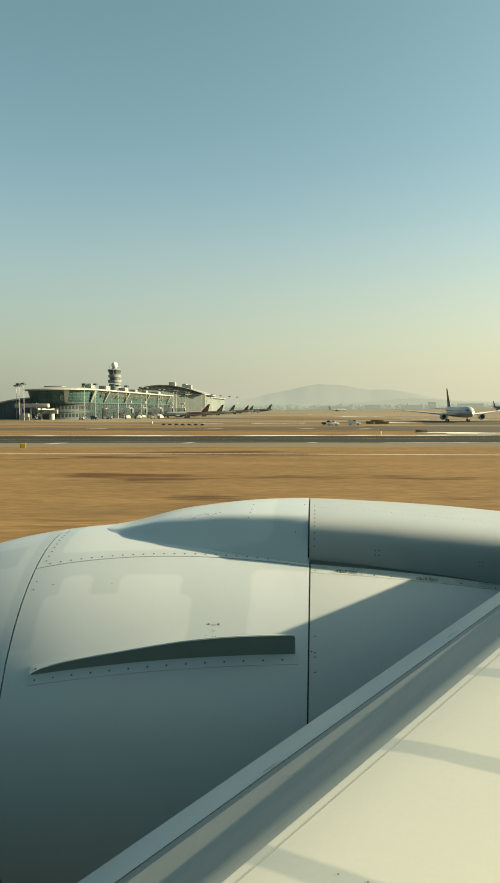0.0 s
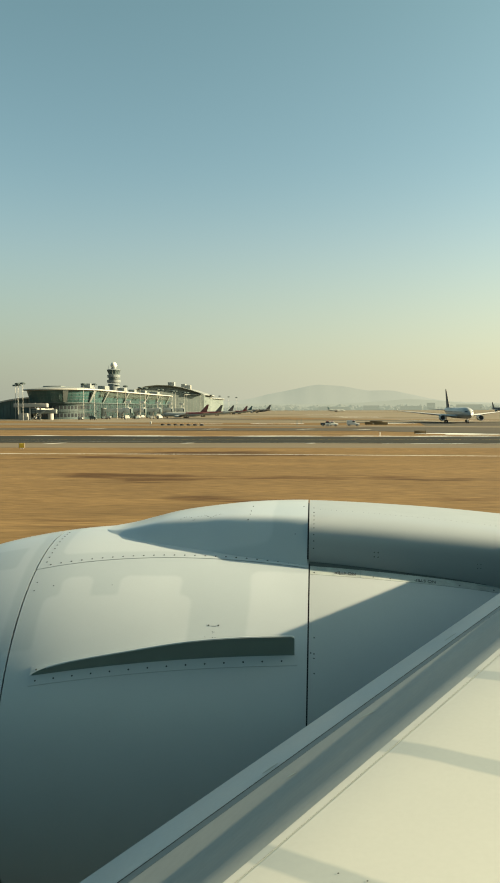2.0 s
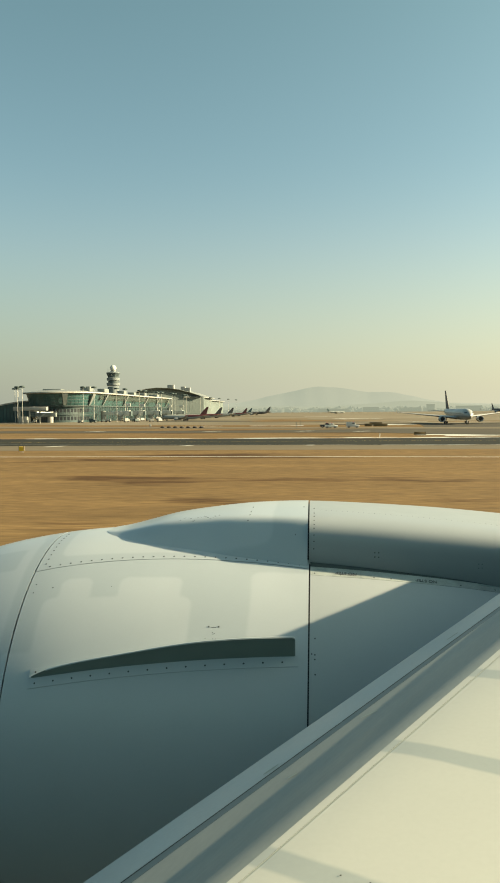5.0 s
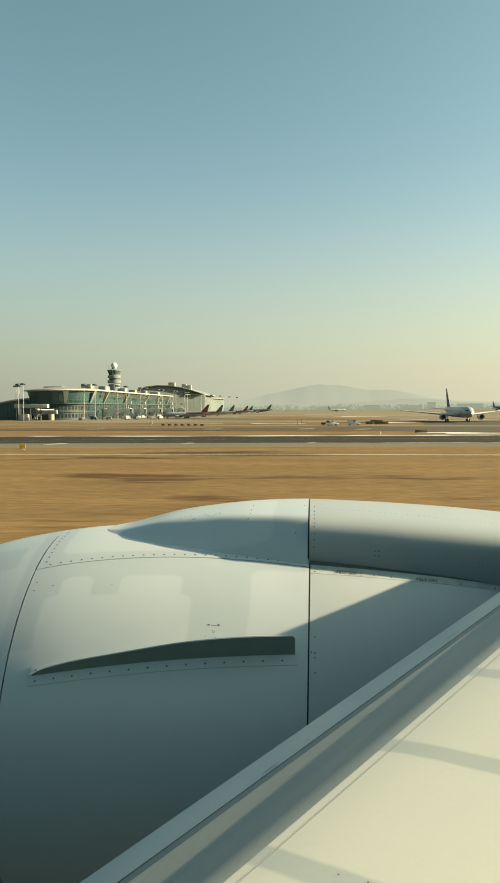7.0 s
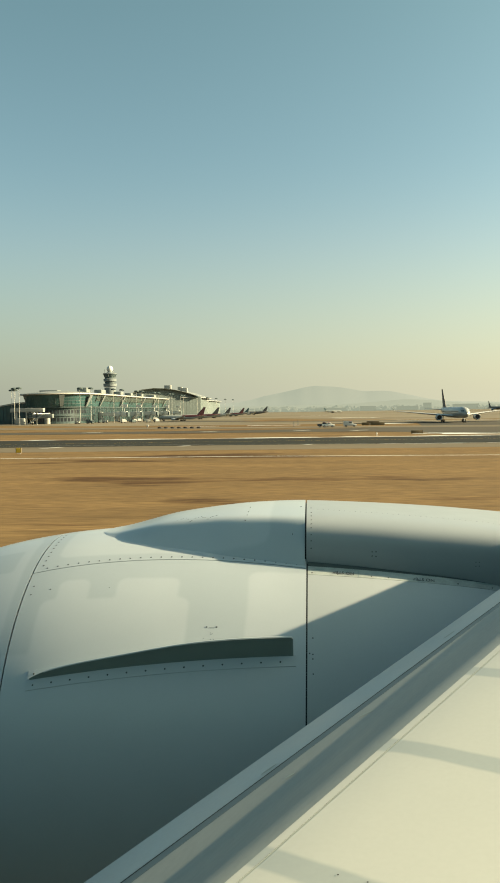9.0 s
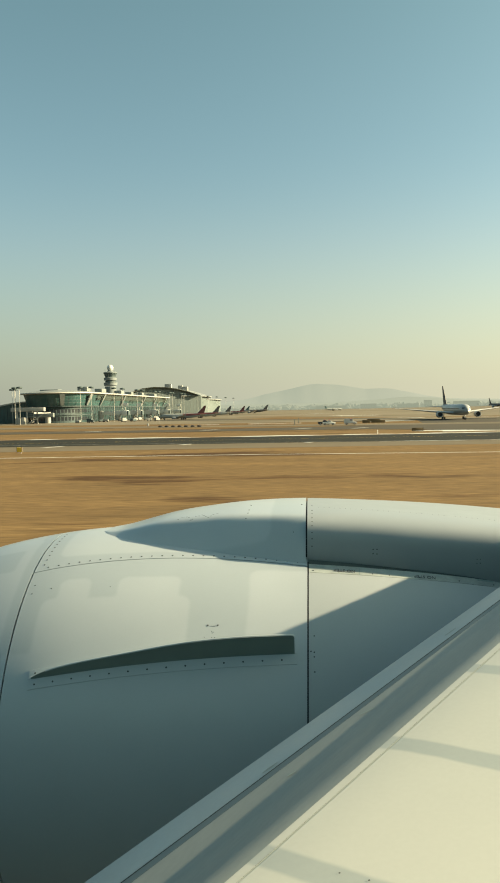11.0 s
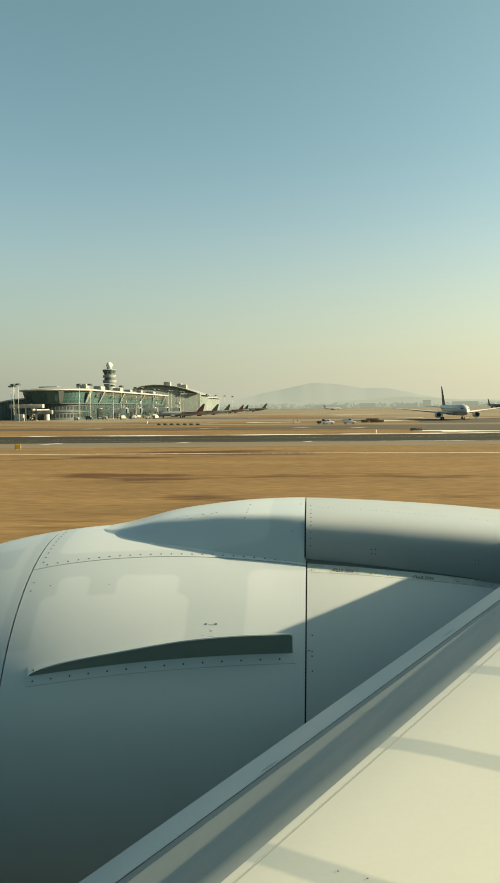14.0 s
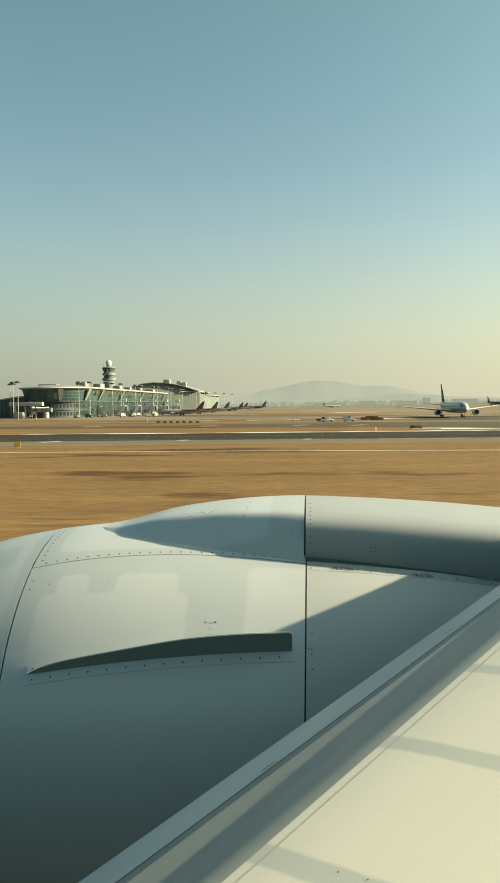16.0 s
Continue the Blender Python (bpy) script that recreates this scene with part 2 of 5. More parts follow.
# White livery with its backlit shade put into the base colour.
BACKLIT = mat("backlit_white_livery", (0.27, 0.285, 0.275), 0.35, vary=0.05, scale=0.15, coat=0.2)
# Far airliner colours with haze and backlight shade put into the paint.
FAR_WHITE = mat("haze_dulled_white", (0.26, 0.28, 0.265), 0.6, vary=0.05, scale=0.2)
FAR_TEAL = mat("haze_dulled_teal", (0.045, 0.09, 0.095), 0.6, vary=0.05, scale=0.2)
FAR_BROWN = mat("haze_shade_fin_tone", (0.085, 0.08, 0.075), 0.6, vary=0.05, scale=0.2)
SEAMPAINT = mat("seam_filler", (0.405, 0.43, 0.38), 0.6, vary=0.1, scale=3)


def painted_light(material, paler=(), bands=None, grey=(0.87, 0.89, 0.90), soft=0.02):
    """Light put into the paint: paler fields stand for sunlight thrown on the cowl by the fuselage, between greyer
    panel edges; each is (x from, x to, degrees from, degrees to) round the engine's axis. bands: greyer stripes of
    shade painted across the wing skin instead, (first, step, half width) along the leading edge."""
    n, l = material.node_tree.nodes, material.node_tree.links
    p = n["Principled BSDF"]
    colour = p.inputs["Base Color"].links[0].from_socket
    tc, sep = n.new("ShaderNodeTexCoord"), n.new("ShaderNodeSeparateXYZ")
    wob, add = n.new("ShaderNodeTexNoise"), n.new("ShaderNodeMixRGB")
    wob.inputs["Scale"].default_value = 5.0
    add.blend_type, add.inputs[0].default_value = "LINEAR_LIGHT", 0.012
    l.new(tc.outputs["Object"], wob.inputs[0])
    l.new(tc.outputs["Object"], add.inputs[1]), l.new(wob.outputs["Color"], add.inputs[2])
    l.new(add.outputs[0], sep.inputs[0])

    def maths(op, a, b=None):
        m = n.new("ShaderNodeMath")
        m.operation = op
        for i, v in enumerate((a, b)):
            if v is None:
                continue
            if isinstance(v, (int, float)):
                m.inputs[i].default_value = v
            else:
                l.new(v, m.inputs[i])
        return m.outputs[0]

    def rise(v, edge, half, up=True):
        r = n.new("ShaderNodeMapRange")
        r.interpolation_type = "SMOOTHSTEP"
        for k, x in (("From Min", edge - half), ("From Max", edge + half), ("To Min", 0 if up else 1), ("To Max", 1 if up else 0)):
            r.inputs[k].default_value = x
        l.new(v, r.inputs["Value"])
        return r.outputs[0]

    x, y, z = sep.outputs
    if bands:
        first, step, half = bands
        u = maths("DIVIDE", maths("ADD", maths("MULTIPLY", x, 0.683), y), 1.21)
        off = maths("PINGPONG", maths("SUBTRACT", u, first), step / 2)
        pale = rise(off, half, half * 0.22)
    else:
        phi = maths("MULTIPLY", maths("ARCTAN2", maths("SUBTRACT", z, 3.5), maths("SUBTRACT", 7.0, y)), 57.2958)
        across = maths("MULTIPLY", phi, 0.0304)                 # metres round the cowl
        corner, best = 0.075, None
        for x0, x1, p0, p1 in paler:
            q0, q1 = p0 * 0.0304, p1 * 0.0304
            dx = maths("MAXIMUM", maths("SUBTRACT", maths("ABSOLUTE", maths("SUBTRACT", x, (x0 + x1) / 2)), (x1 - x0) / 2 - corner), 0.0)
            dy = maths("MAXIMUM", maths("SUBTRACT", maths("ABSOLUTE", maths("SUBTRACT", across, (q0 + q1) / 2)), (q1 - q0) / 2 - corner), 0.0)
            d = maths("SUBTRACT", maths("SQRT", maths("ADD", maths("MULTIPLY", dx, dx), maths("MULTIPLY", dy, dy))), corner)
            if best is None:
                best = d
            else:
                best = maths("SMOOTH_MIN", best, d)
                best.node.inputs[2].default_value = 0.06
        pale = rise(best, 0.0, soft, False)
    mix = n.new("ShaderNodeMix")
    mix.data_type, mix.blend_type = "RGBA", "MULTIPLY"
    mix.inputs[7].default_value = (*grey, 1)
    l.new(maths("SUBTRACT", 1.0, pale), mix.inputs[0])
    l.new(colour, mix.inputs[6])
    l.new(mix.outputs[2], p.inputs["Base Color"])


# Sunlight reflected off the fuselage, painted on the cowl as paler fields.
painted_light(COWL, paler=((-2.06, -0.89, -90, 51.5), (-1.95, -1.70, 45, 58.2), (-1.475, -0.985, 45, 58.2), (-0.45, 4.0, -90, 60.5), (-2.3, 0.2, -90, 36), (-2.07, -0.3, 68.5, 130), (-4, -2.74, -90, 270), (-4, -2.33, -90, 64), (-2.42, -2.33, -90, 84), (-4, -2.36, 76, 270)))


def shade_fade(material, colour, s0, s1):
    """The soft edge of shade on the slat, put into colour: its grey gives way to the wing's paint between s0 and s1
    metres behind the leading edge.
    """
    n, l = material.node_tree.nodes, material.node_tree.links
    p = n["Principled BSDF"]
    was = p.inputs["Base Color"].links[0].from_socket
    tc, dot, rise, mix = n.new("ShaderNodeTexCoord"), n.new("ShaderNodeVectorMath"), n.new("ShaderNodeMapRange"), n.new("ShaderNodeMix")
    dot.operation, dot.inputs[1].default_value = "DOT_PRODUCT", (1.0, -0.683, 0.0)
    rise.interpolation_type, mix.data_type = "SMOOTHSTEP", "RGBA"
    start = -0.57 + 0.683 * 1.91
    for k, v in (("From Min", start + s0), ("From Max", start + s1), ("To Min", 0.0), ("To Max", 1.0)):
        rise.inputs[k].default_value = v
    l.new(tc.outputs["Object"], dot.inputs[0])
    l.new(dot.outputs["Value"], rise.inputs["Value"])
    l.new(rise.outputs[0], mix.inputs[0])
    l.new(was, mix.inputs[6])
    mix.inputs[7].default_value = (*colour, 1)
    l.new(mix.outputs[2], p.inputs["Base Color"])


# Painted terminator: the slat's shaded grey blends into the lit wing colour.
shade_fade(METAL, (0.406, 0.430, 0.405), 0.612, 0.668)
# Soft bands of shade across the wing skin, put into its paint.
painted_light(WING, bands=(1.281, 0.55, 0.036), grey=(0.72, 0.77, 0.81))


# ---- mesh helpers ----
def mesh_of(name, bm, material, smooth=True):
    bmesh.ops.recalc_face_normals(bm, faces=bm.faces)
    me = bpy.data.meshes.new(name)
    bm.to_mesh(me)
    bm.free()
    for q in material if isinstance(material, (list, tuple)) else [material]:
        me.materials.append(q)
    if smooth:
        me.shade_smooth()
        me.set_sharp_from_angle(angle=radians(38))
    return me


def part(name, bm, material, parent=None, label="", smooth=True):
    """Links a bmesh as one mesh object, under a thing or a part where one is given."""
    ob = new(name, mesh_of(name, bm, material, smooth))
    if parent:
        ob.parent = parent
    return tagged(ob, label)


def thing(name, label, category, group="", at=None):
    ob = new(name)
    if at is not None:
        ob.matrix_world = at
    return tagged(ob, label, category, group)


def box(bm, x0, x1, y0, y1, z0, z1, bevel=0.0):
    made = bmesh.ops.create_cube(bm, size=1.0, matrix=Matrix.LocRotScale(((x0 + x1) / 2, (y0 + y1) / 2, (z0 + z1) / 2), None, (x1 - x0, y1 - y0, z1 - z0)))
    if bevel:
        edges = list({ed for v in made["verts"] for ed in v.link_edges})
        bmesh.ops.bevel(bm, geom=edges, offset=bevel, segments=2, affect="EDGES", profile=0.6)
    return bm


def boxed(x0, x1, y0, y1, z0, z1, bevel=0.0):
    return box(bmesh.new(), x0, x1, y0, y1, z0, z1, bevel)


def loft(rows, closed=False, caps=False, bm=None):
    """A skin over rows of points of equal count; closed rows make a tube."""
    bm = bm or bmesh.new()
    vs = [[bm.verts.new(p) for p in row] for row in rows]
    for r0, r1 in zip(vs, vs[1:]):
        n = len(r0)
        for i in range(n if closed else n - 1):
            j = (i + 1) % n
            bm.faces.new((r0[i], r0[j], r1[j], r1[i]))
    if caps and closed:
        bm.faces.new(list(reversed(vs[0])))
        bm.faces.new(vs[-1])
    return bm


def tube(p0, p1, r0, r1=None, n=12, bm=None):
    """A tapered round bar from p0 to p1."""
    p0, p1 = Vector(p0), Vector(p1)
    r1 = r0 if r1 is None else r1
    q = (p1 - p0).to_track_quat("Z", "Y")
    ring = [Vector((math.cos(2 * math.pi * i / n), math.sin(2 * math.pi * i / n), 0)) for i in range(n)]
    return loft([[p + q @ (v * r) for v in ring] for p, r in ((p0, r0), (p1, r1))], closed=True, caps=True, bm=bm)


def slab(points, z0, z1, bm=None):
    """A flat plate of any outline."""
    bm = bm or bmesh.new()
    low, high = [bm.verts.new((x, y, z0)) for x, y in points], [bm.verts.new((x, y, z1)) for x, y in points]
    bm.faces.new(list(reversed(low)))
    bm.faces.new(high)
    for i in range(len(points)):
        j = (i + 1) % len(points)
        bm.faces.new((low[i], low[j], high[j], high[i]))
    return bm


def between(table, x):
    """A smooth value at x from rows of (x, value)."""
    xs = [r[0] for r in table]
    if x <= xs[0]:
        return table[0][1]
    if x >= xs[-1]:
        return table[-1][1]
    i = max(k for k in range(len(xs) - 1) if xs[k] <= x)
    def slope(k):
        k0, k1 = max(0, k - 1), min(len(xs) - 1, k + 1)
        return (table[k1][1] - table[k0][1]) / (xs[k1] - xs[k0])
    h = xs[i + 1] - xs[i]
    t = (x - xs[i]) / h
    return ((2 * t**3 - 3 * t**2 + 1) * table[i][1] + (t**3 - 2 * t**2 + t) * h * slope(i)
            + (-2 * t**3 + 3 * t**2) * table[i + 1][1] + (t**3 - t**2) * h * slope(i + 1))


# ---- ground ----
RISE = 1.4                                              # the runway lies a little above the field beside it
xs, bm = [-4600, -2500, -1200, -600, -300, 0, 300, 600, 1200, 2500, 4600], bmesh.new()
loft([[Vector((x, y, RISE - 0.25 if y < 40 else 0.0)) for x in xs] for y in (-4600, -2000, -900, -400, 36, 60, 120, 300, 700, 1500, 3000, 4600)], bm=bm)
ground = tagged(part("ground", bm, GRASS), "dry brown winter grass field of an airfield", "grass", kind="structure")
# Unseen; widened to cover sunlit grass that lit the cowl brown from below.
tagged(part("runway", boxed(-1500, 1500, -80, 35, RISE - 0.6, RISE), RUNWAY), "dark asphalt runway under the airliner", "runway", kind="structure")


# parallel taxiway, its shoulder, and the two exits that flare out towards the runway
def exit_flare(x0, x1):
    """Outline of an exit from the runway that widens into the parallel taxiway."""
    left = [(x0 - 46 * math.exp(-(k / 6) ** 2 * 3.2), 176 - 144 * k / 6) for k in range(7)]
    right = [(x1 + 46 * math.exp(-(k / 6) ** 2 * 3.2), 176 - 144 * k / 6) for k in range(6, -1, -1)]
    return left + right


tagged(part("shoulder", slab([(-900, 153), (-900, 174), (900, 174), (900, 151)], -0.3, 0.02), SHOULDER, smooth=False), "worn grey-brown taxiway shoulder", "shoulder", kind="structure")
tagged(part("taxiway", slab([(-900, 181), (-300, 181), (0, 172.5), (60, 166), (900, 166), (900, 211), (50, 211), (0, 212), (-88, 217), (-300, 219), (-900, 219)], -0.3, 0.05), ASPHALT, smooth=False),
       "dark asphalt taxiway along the runway", "taxiway", kind="structure")
for x0, x1 in ((95, 160), (-372, -318)):
    tagged(part("runway_exit", slab(exit_flare(x0, x1), -0.3, 0.058), ASPHALT, smooth=False), "dark asphalt runway exit flaring into the taxiway", "taxiway", kind="structure")
tagged(part("cross_taxiway", slab([(20, 262), (44, 236), (56, 227), (62, 211), (150, 211), (160, 232), (190, 252), (900, 256), (900, 300), (130, 300), (112, 330), (100, 420), (100, 900), (62, 900), (56, 420), (46, 318), (-30, 296), (-300, 330), (-300, 300), (-100, 277)], -0.3, 0.062), ROADGREY, smooth=False),
       "worn grey asphalt taxiway leading in from the apron", "taxiway", kind="structure")
tagged(part("service_road", slab([(-900, 700), (-149, 364), (-25, 327), (72, 302), (900, 302), (900, 322), (76, 330), (-20, 352), (-140, 398), (-900, 760)], -0.3, 0.07), SHOULDER, smooth=False), "worn service road along the apron", "road", kind="structure")
tagged(part("apron", slab([(-1600, 560), (-215, 500), (-120, 428), (-40, 412), (40, 402), (300, 380), (1600, 380), (1600, 2300), (-1600, 2300)], -0.3, 0.066), CONCRETE, smooth=False),
       "pale beige concrete aircraft apron", "apron", kind="structure")


def strip(name, edge, width, z, material, label, category, ragged=0.0, kind="stuff"):
    """A strip laid along a line of the plan, with a ragged rim; width may be one figure or one for each corner."""
    widths = width if isinstance(width, (list, tuple)) else [width] * len(edge)
    top, low = [], []
    for i, ((x0, y0), (x1, y1)) in enumerate(zip(edge, edge[1:])):
        d = Vector((x1 - x0, y1 - y0))
        before = Vector((x0 - edge[i - 1][0], y0 - edge[i - 1][1])) if i else d
        after = Vector((edge[i + 2][0] - x1, edge[i + 2][1] - y1)) if i + 2 < len(edge) else d
        n0, n1 = d.normalized() + before.normalized(), d.normalized() + after.normalized()
        k = max(2, int(d.length / 1.0)) if ragged else 1
        for j in range(k + (i == len(edge) - 2)):
            f = j / k
            p, way = Vector((x0, y0)) + d * f, n0.lerp(n1, f)
            n = Vector((-way.y, way.x)).normalized()
            w = (widths[i] + (widths[i + 1] - widths[i]) * f) * (1 + ragged * noise.noise((p.x * 0.09, p.y * 0.09, z)) + ragged * 0.35 * noise.noise((p.x * 0.5, p.y * 0.5, z)))
            w2 = ragged * w * 0.3 * noise.noise((p.x * 0.11 + 40, p.y * 0.11, z))
            top.append((p.x + n.x * w2, p.y + n.y * w2))
            low.append((p.x - n.x * w, p.y - n.y * w))
    bm = loft([[(x, y, z) for x, y in top], [(x, y, z) for x, y in low]])
    return tagged(part(name, bm, material, smooth=False), label, category, kind=kind)


strip("snow_strip", [(-600, 136), (-53, 131.6), (-10, 130.6), (29, 127.0), (300, 124)], 0.72, 0.03, SNOWLINE, "thin line of snow lying in the grass", "snow", ragged=0.3)
strip("snow_strip", [(-300, 224), (-88, 221.0), (-17, 216.5), (30, 216), (52, 215)], (4.0, 4.2, 5.0, 5.0, 3.0), 0.08, SNOW, "ragged strip of old snow along the taxiway edge", "snow", ragged=0.35)
strip("snow_strip", [(30, 234), (36, 239), (43, 237), (51, 231), (57, 229)], (2, 9, 12, 6, 2), 0.085, SNOWLINE, "patch of old snow on the taxiway's island", "snow", ragged=0.6)
strip("snow_strip", [(-30, 385), (-4, 386)], 9, 0.09, SNOW, "thin patch of old snow on the apron", "snow", ragged=0.6)
strip("snow_strip", [(-66, 388), (-44, 387)], 4, 0.09, SNOW, "thin patch of old snow on the apron", "snow", ragged=0.7)
strip("snow_strip", [(36, 402), (43, 396), (52, 388)], (5, 18, 4), 0.09, SNOWLINE, "patch of old snow beside the apron", "snow", ragged=0.5)
strip("snow_strip", [(60, 168.5), (34, 168), (16, 170)], (2.0, 1.4, 0.4), 0.075, SNOW, "thin line of snow on the taxiway shoulder", "snow", ragged=0.5)
strip("snow_strip", [(-760, 470), (-420, 460), (-300, 470)], (40, 60, 20), 0.09, SNOW, "broad patch of old snow on the apron", "snow", ragged=0.3)
strip("snow_strip", [(-600, 158), (-420, 157), (-300, 158), (-190, 160)], (3, 5, 5, 2), 0.06, SNOW, "ragged strip of old snow along the taxiway edge", "snow", ragged=0.5)
tagged(part("cross_taxiway", slab([(4, 408), (30, 396), (100, 402), (500, 400), (500, 440), (110, 428), (30, 416)], -0.3, 0.076), ASPHALT, smooth=False), "dark asphalt lane on the apron", "taxiway", kind="structure")
strip("verge", [(-300, 402), (-130, 372), (-30, 346), (66, 322)], (9, 9, 8, 4), 0.078, CONCRETE, "pale bare verge beside the service road", "verge", ragged=0.2)
for edge, w in (([(-20, 640), (0, 600), (22, 560), (60, 520)], (10, 60, 70, 16)), ([(-60, 720), (-30, 690), (-6, 700)], (12, 40, 16)), ([(64, 520), (90, 500), (130, 500)], (10, 30, 16)), ([(120, 350), (160, 352), (240, 350)], (4, 16, 12))):
    strip("grass_patch", edge, w, 0.081, GRASS, "patch of dry grass between the apron's lanes", "grass", ragged=0.4)
for edge, w in (([(20, 680), (44, 660), (62, 640)], (6, 22, 8)), ([(54, 486), (70, 480)], (4, 5)), ([(84, 470), (110, 462)], (8, 4)), ([(-6, 900), (30, 880)], (20, 8))):
    strip("snow_strip", edge, w, 0.09, SNOW, "thin patch of old snow on the apron", "snow", ragged=0.6)
tagged(part("apron_lane", slab([(-120, 560), (20, 470), (64, 452), (64, 470), (26, 500), (-110, 620)], -0.3, 0.074), ROADGREY, smooth=False), "worn grey asphalt lane on the apron", "taxiway", kind="structure")
strip("edge_line", [(-600, 184), (-73, 181.5), (-13, 175.5), (39, 168), (900, 168)], 0.25, 0.075, LINE, "thin white taxiway edge line", "marking", kind="structure")
strip("centre_line", [(-900, 193), (900, 191)], 0.15, 0.075, YELLOW, "thin yellow taxiway centre line", "marking", kind="structure")
for x in (-151, -122, -90, -59, -29, -1.5, 15, 31, 62):
    y = 168 if x < -40 else 170.5
    tagged(part("painted_dash", slab([(x, y), (x + 2.6, y + 5.2), (x + 3.9, y + 5.0), (x + 1.3, y - 0.2)], 0.0, 0.045), LINE, smooth=False), "short pale painted dash on the taxiway shoulder", "marking", kind="structure")
for x, y in ((-40, 284), (-86, 292), (14, 274), (-6, 281)):
    tagged(part("painted_dash", slab([(x, y), (x + 5, y + 6), (x + 7, y + 5.6), (x + 2, y - 0.4)], 0.0, 0.085), LINE, smooth=False), "pale painted dash on the grey taxiway", "marking", kind="structure")


# ---- the airliner at the window of which the camera is held ----
airliner = thing("airliner", "white airliner standing on the runway, seen from its cabin window", "airliner")
# tilted slightly towards its right wing about the eye, to keep its place in the camera's view
airliner.matrix_world = Matrix.Translation(EYE) @ ATTITUDE @ Matrix.Rotation(radians(-0.175), 4, Vector((0.9973, 0.0729, 0))) @ Matrix.Translation((0, 0, -6.3))
AX_Y, AX_Z = 7.0, 3.5                                   # the engine's axis
COWL_R = [(-3.6, 1.19), (-3.45, 1.31), (-2.93, 1.505), (-2.59, 1.597), (-2.1, 1.683), (-1.6, 1.73), (-1.0, 1.755), (-0.2, 1.76), (0.6, 1.75), (1.4, 1.70), (2.6, 1.52), (3.4, 1.34)]


def on_cowl(x, phi, lift=0.0):
    """The cowl's surface at x and phi degrees above the side that faces the cabin."""
    r = between(COWL_R, x) + lift
    return Vector((x, AX_Y - r * math.cos(radians(phi)), AX_Z + r * math.sin(radians(phi))))


def cowl_panel(name, x0, x1, low, high, material, lift=0.0, thick=0.02, nx=28, np_=40, parent=None, label=""):
    """A curved sheet of cowling with a turned-in rim; low and high give its edges in degrees."""
    rows = []
    for i in range(nx + 1):
        x = x0 + (x1 - x0) * i / nx
        a, b = low(x), high(x)
        row = [on_cowl(x, a, lift - thick)] + [on_cowl(x, a + (b - a) * k / np_, lift) for k in range(np_ + 1)] + [on_cowl(x, b, lift - thick)]
        rows.append(row)
    rim0, rim1 = [Vector((p.x, AX_Y + (p.y - AX_Y) * 0.985, AX_Z + (p.z - AX_Z) * 0.985)) for p in rows[0]], [Vector((p.x, AX_Y + (p.y - AX_Y) * 0.985, AX_Z + (p.z - AX_Z) * 0.985)) for p in rows[-1]]
    return part(name, loft([rim0, *rows, rim1]), material, parent or airliner, label)


def hinge(x):
    """Upper edge of the fan cowl, bowed between its ends."""
    return 62.3 + 3.2 * (1 - ((x + 1.1) / 1.1) ** 2)


def step_low(x):
    return 60.0 - 1.7 * x


def ring_edge(x):
    return 250.0


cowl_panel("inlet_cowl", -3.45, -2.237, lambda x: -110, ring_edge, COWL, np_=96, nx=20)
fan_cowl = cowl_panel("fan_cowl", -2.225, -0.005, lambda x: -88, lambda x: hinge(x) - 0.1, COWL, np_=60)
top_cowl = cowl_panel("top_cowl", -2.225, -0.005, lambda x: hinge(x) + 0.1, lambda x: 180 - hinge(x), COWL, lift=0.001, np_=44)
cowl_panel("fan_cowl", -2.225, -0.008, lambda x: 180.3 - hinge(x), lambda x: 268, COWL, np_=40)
reverser = cowl_panel("reverser_cowl", 0.006, 2.9, lambda x: -88, lambda x: step_low(x), REVERSER, np_=60, nx=30)
cowl_panel("reverser_cowl", 0.006, 2.9, lambda x: 180 - step_low(x), lambda x: 268, REVERSER, np_=40)
step_strip = cowl_panel("step_strip", 0.006, 2.9, lambda x: step_low(x) + 0.25, lambda x: step_low(x) + 5.0, COWL_STRIP, lift=-0.004, np_=8)
# Shade of the gap under the fairing, put in as a dark strip.
cowl_panel("fairing_gap_shade", 0.006, 2.9, lambda x: 63.6 - 2.5 * x, lambda x: 70.0, GAP, lift=-0.001, np_=8, label="dark strip for the shade under the fairing's edge")
rows = [[on_cowl(x, ph, -0.035) for ph in range(0, 360, 6)] for x in (-3.3, -2.2, -1.5, -0.5, 0.0, 1.0, 2.0, 3.3)]
part("engine_core", loft(rows, closed=True, caps=True), DARK, airliner, "dark inner barrel behind the cowl joints")
# rounded metal lip of the intake
rows = []
for k in range(13):
    t = math.pi * k / 12
    x, r = -3.45 - 0.16 * math.sin(t), 1.26 + 0.05 * math.cos(t)
    rows.append([(x, AX_Y - r * math.cos(radians(p)), AX_Z + r * math.sin(radians(p))) for p in range(0, 360, 6)])
part("intake_lip", loft(rows, closed=True), METAL, airliner, "polished metal intake lip")
# hot nozzle behind the cowl
rows = [[(x, AX_Y - r * math.cos(radians(p)), AX_Z + r * math.sin(radians(p))) for p in range(0, 360, 10)] for x, r in ((2.7, 0.95), (3.6, 0.82), (4.3, 0.62))]
part("nozzle", loft(rows, closed=True, caps=True), STEEL, airliner, "bare steel exhaust nozzle")

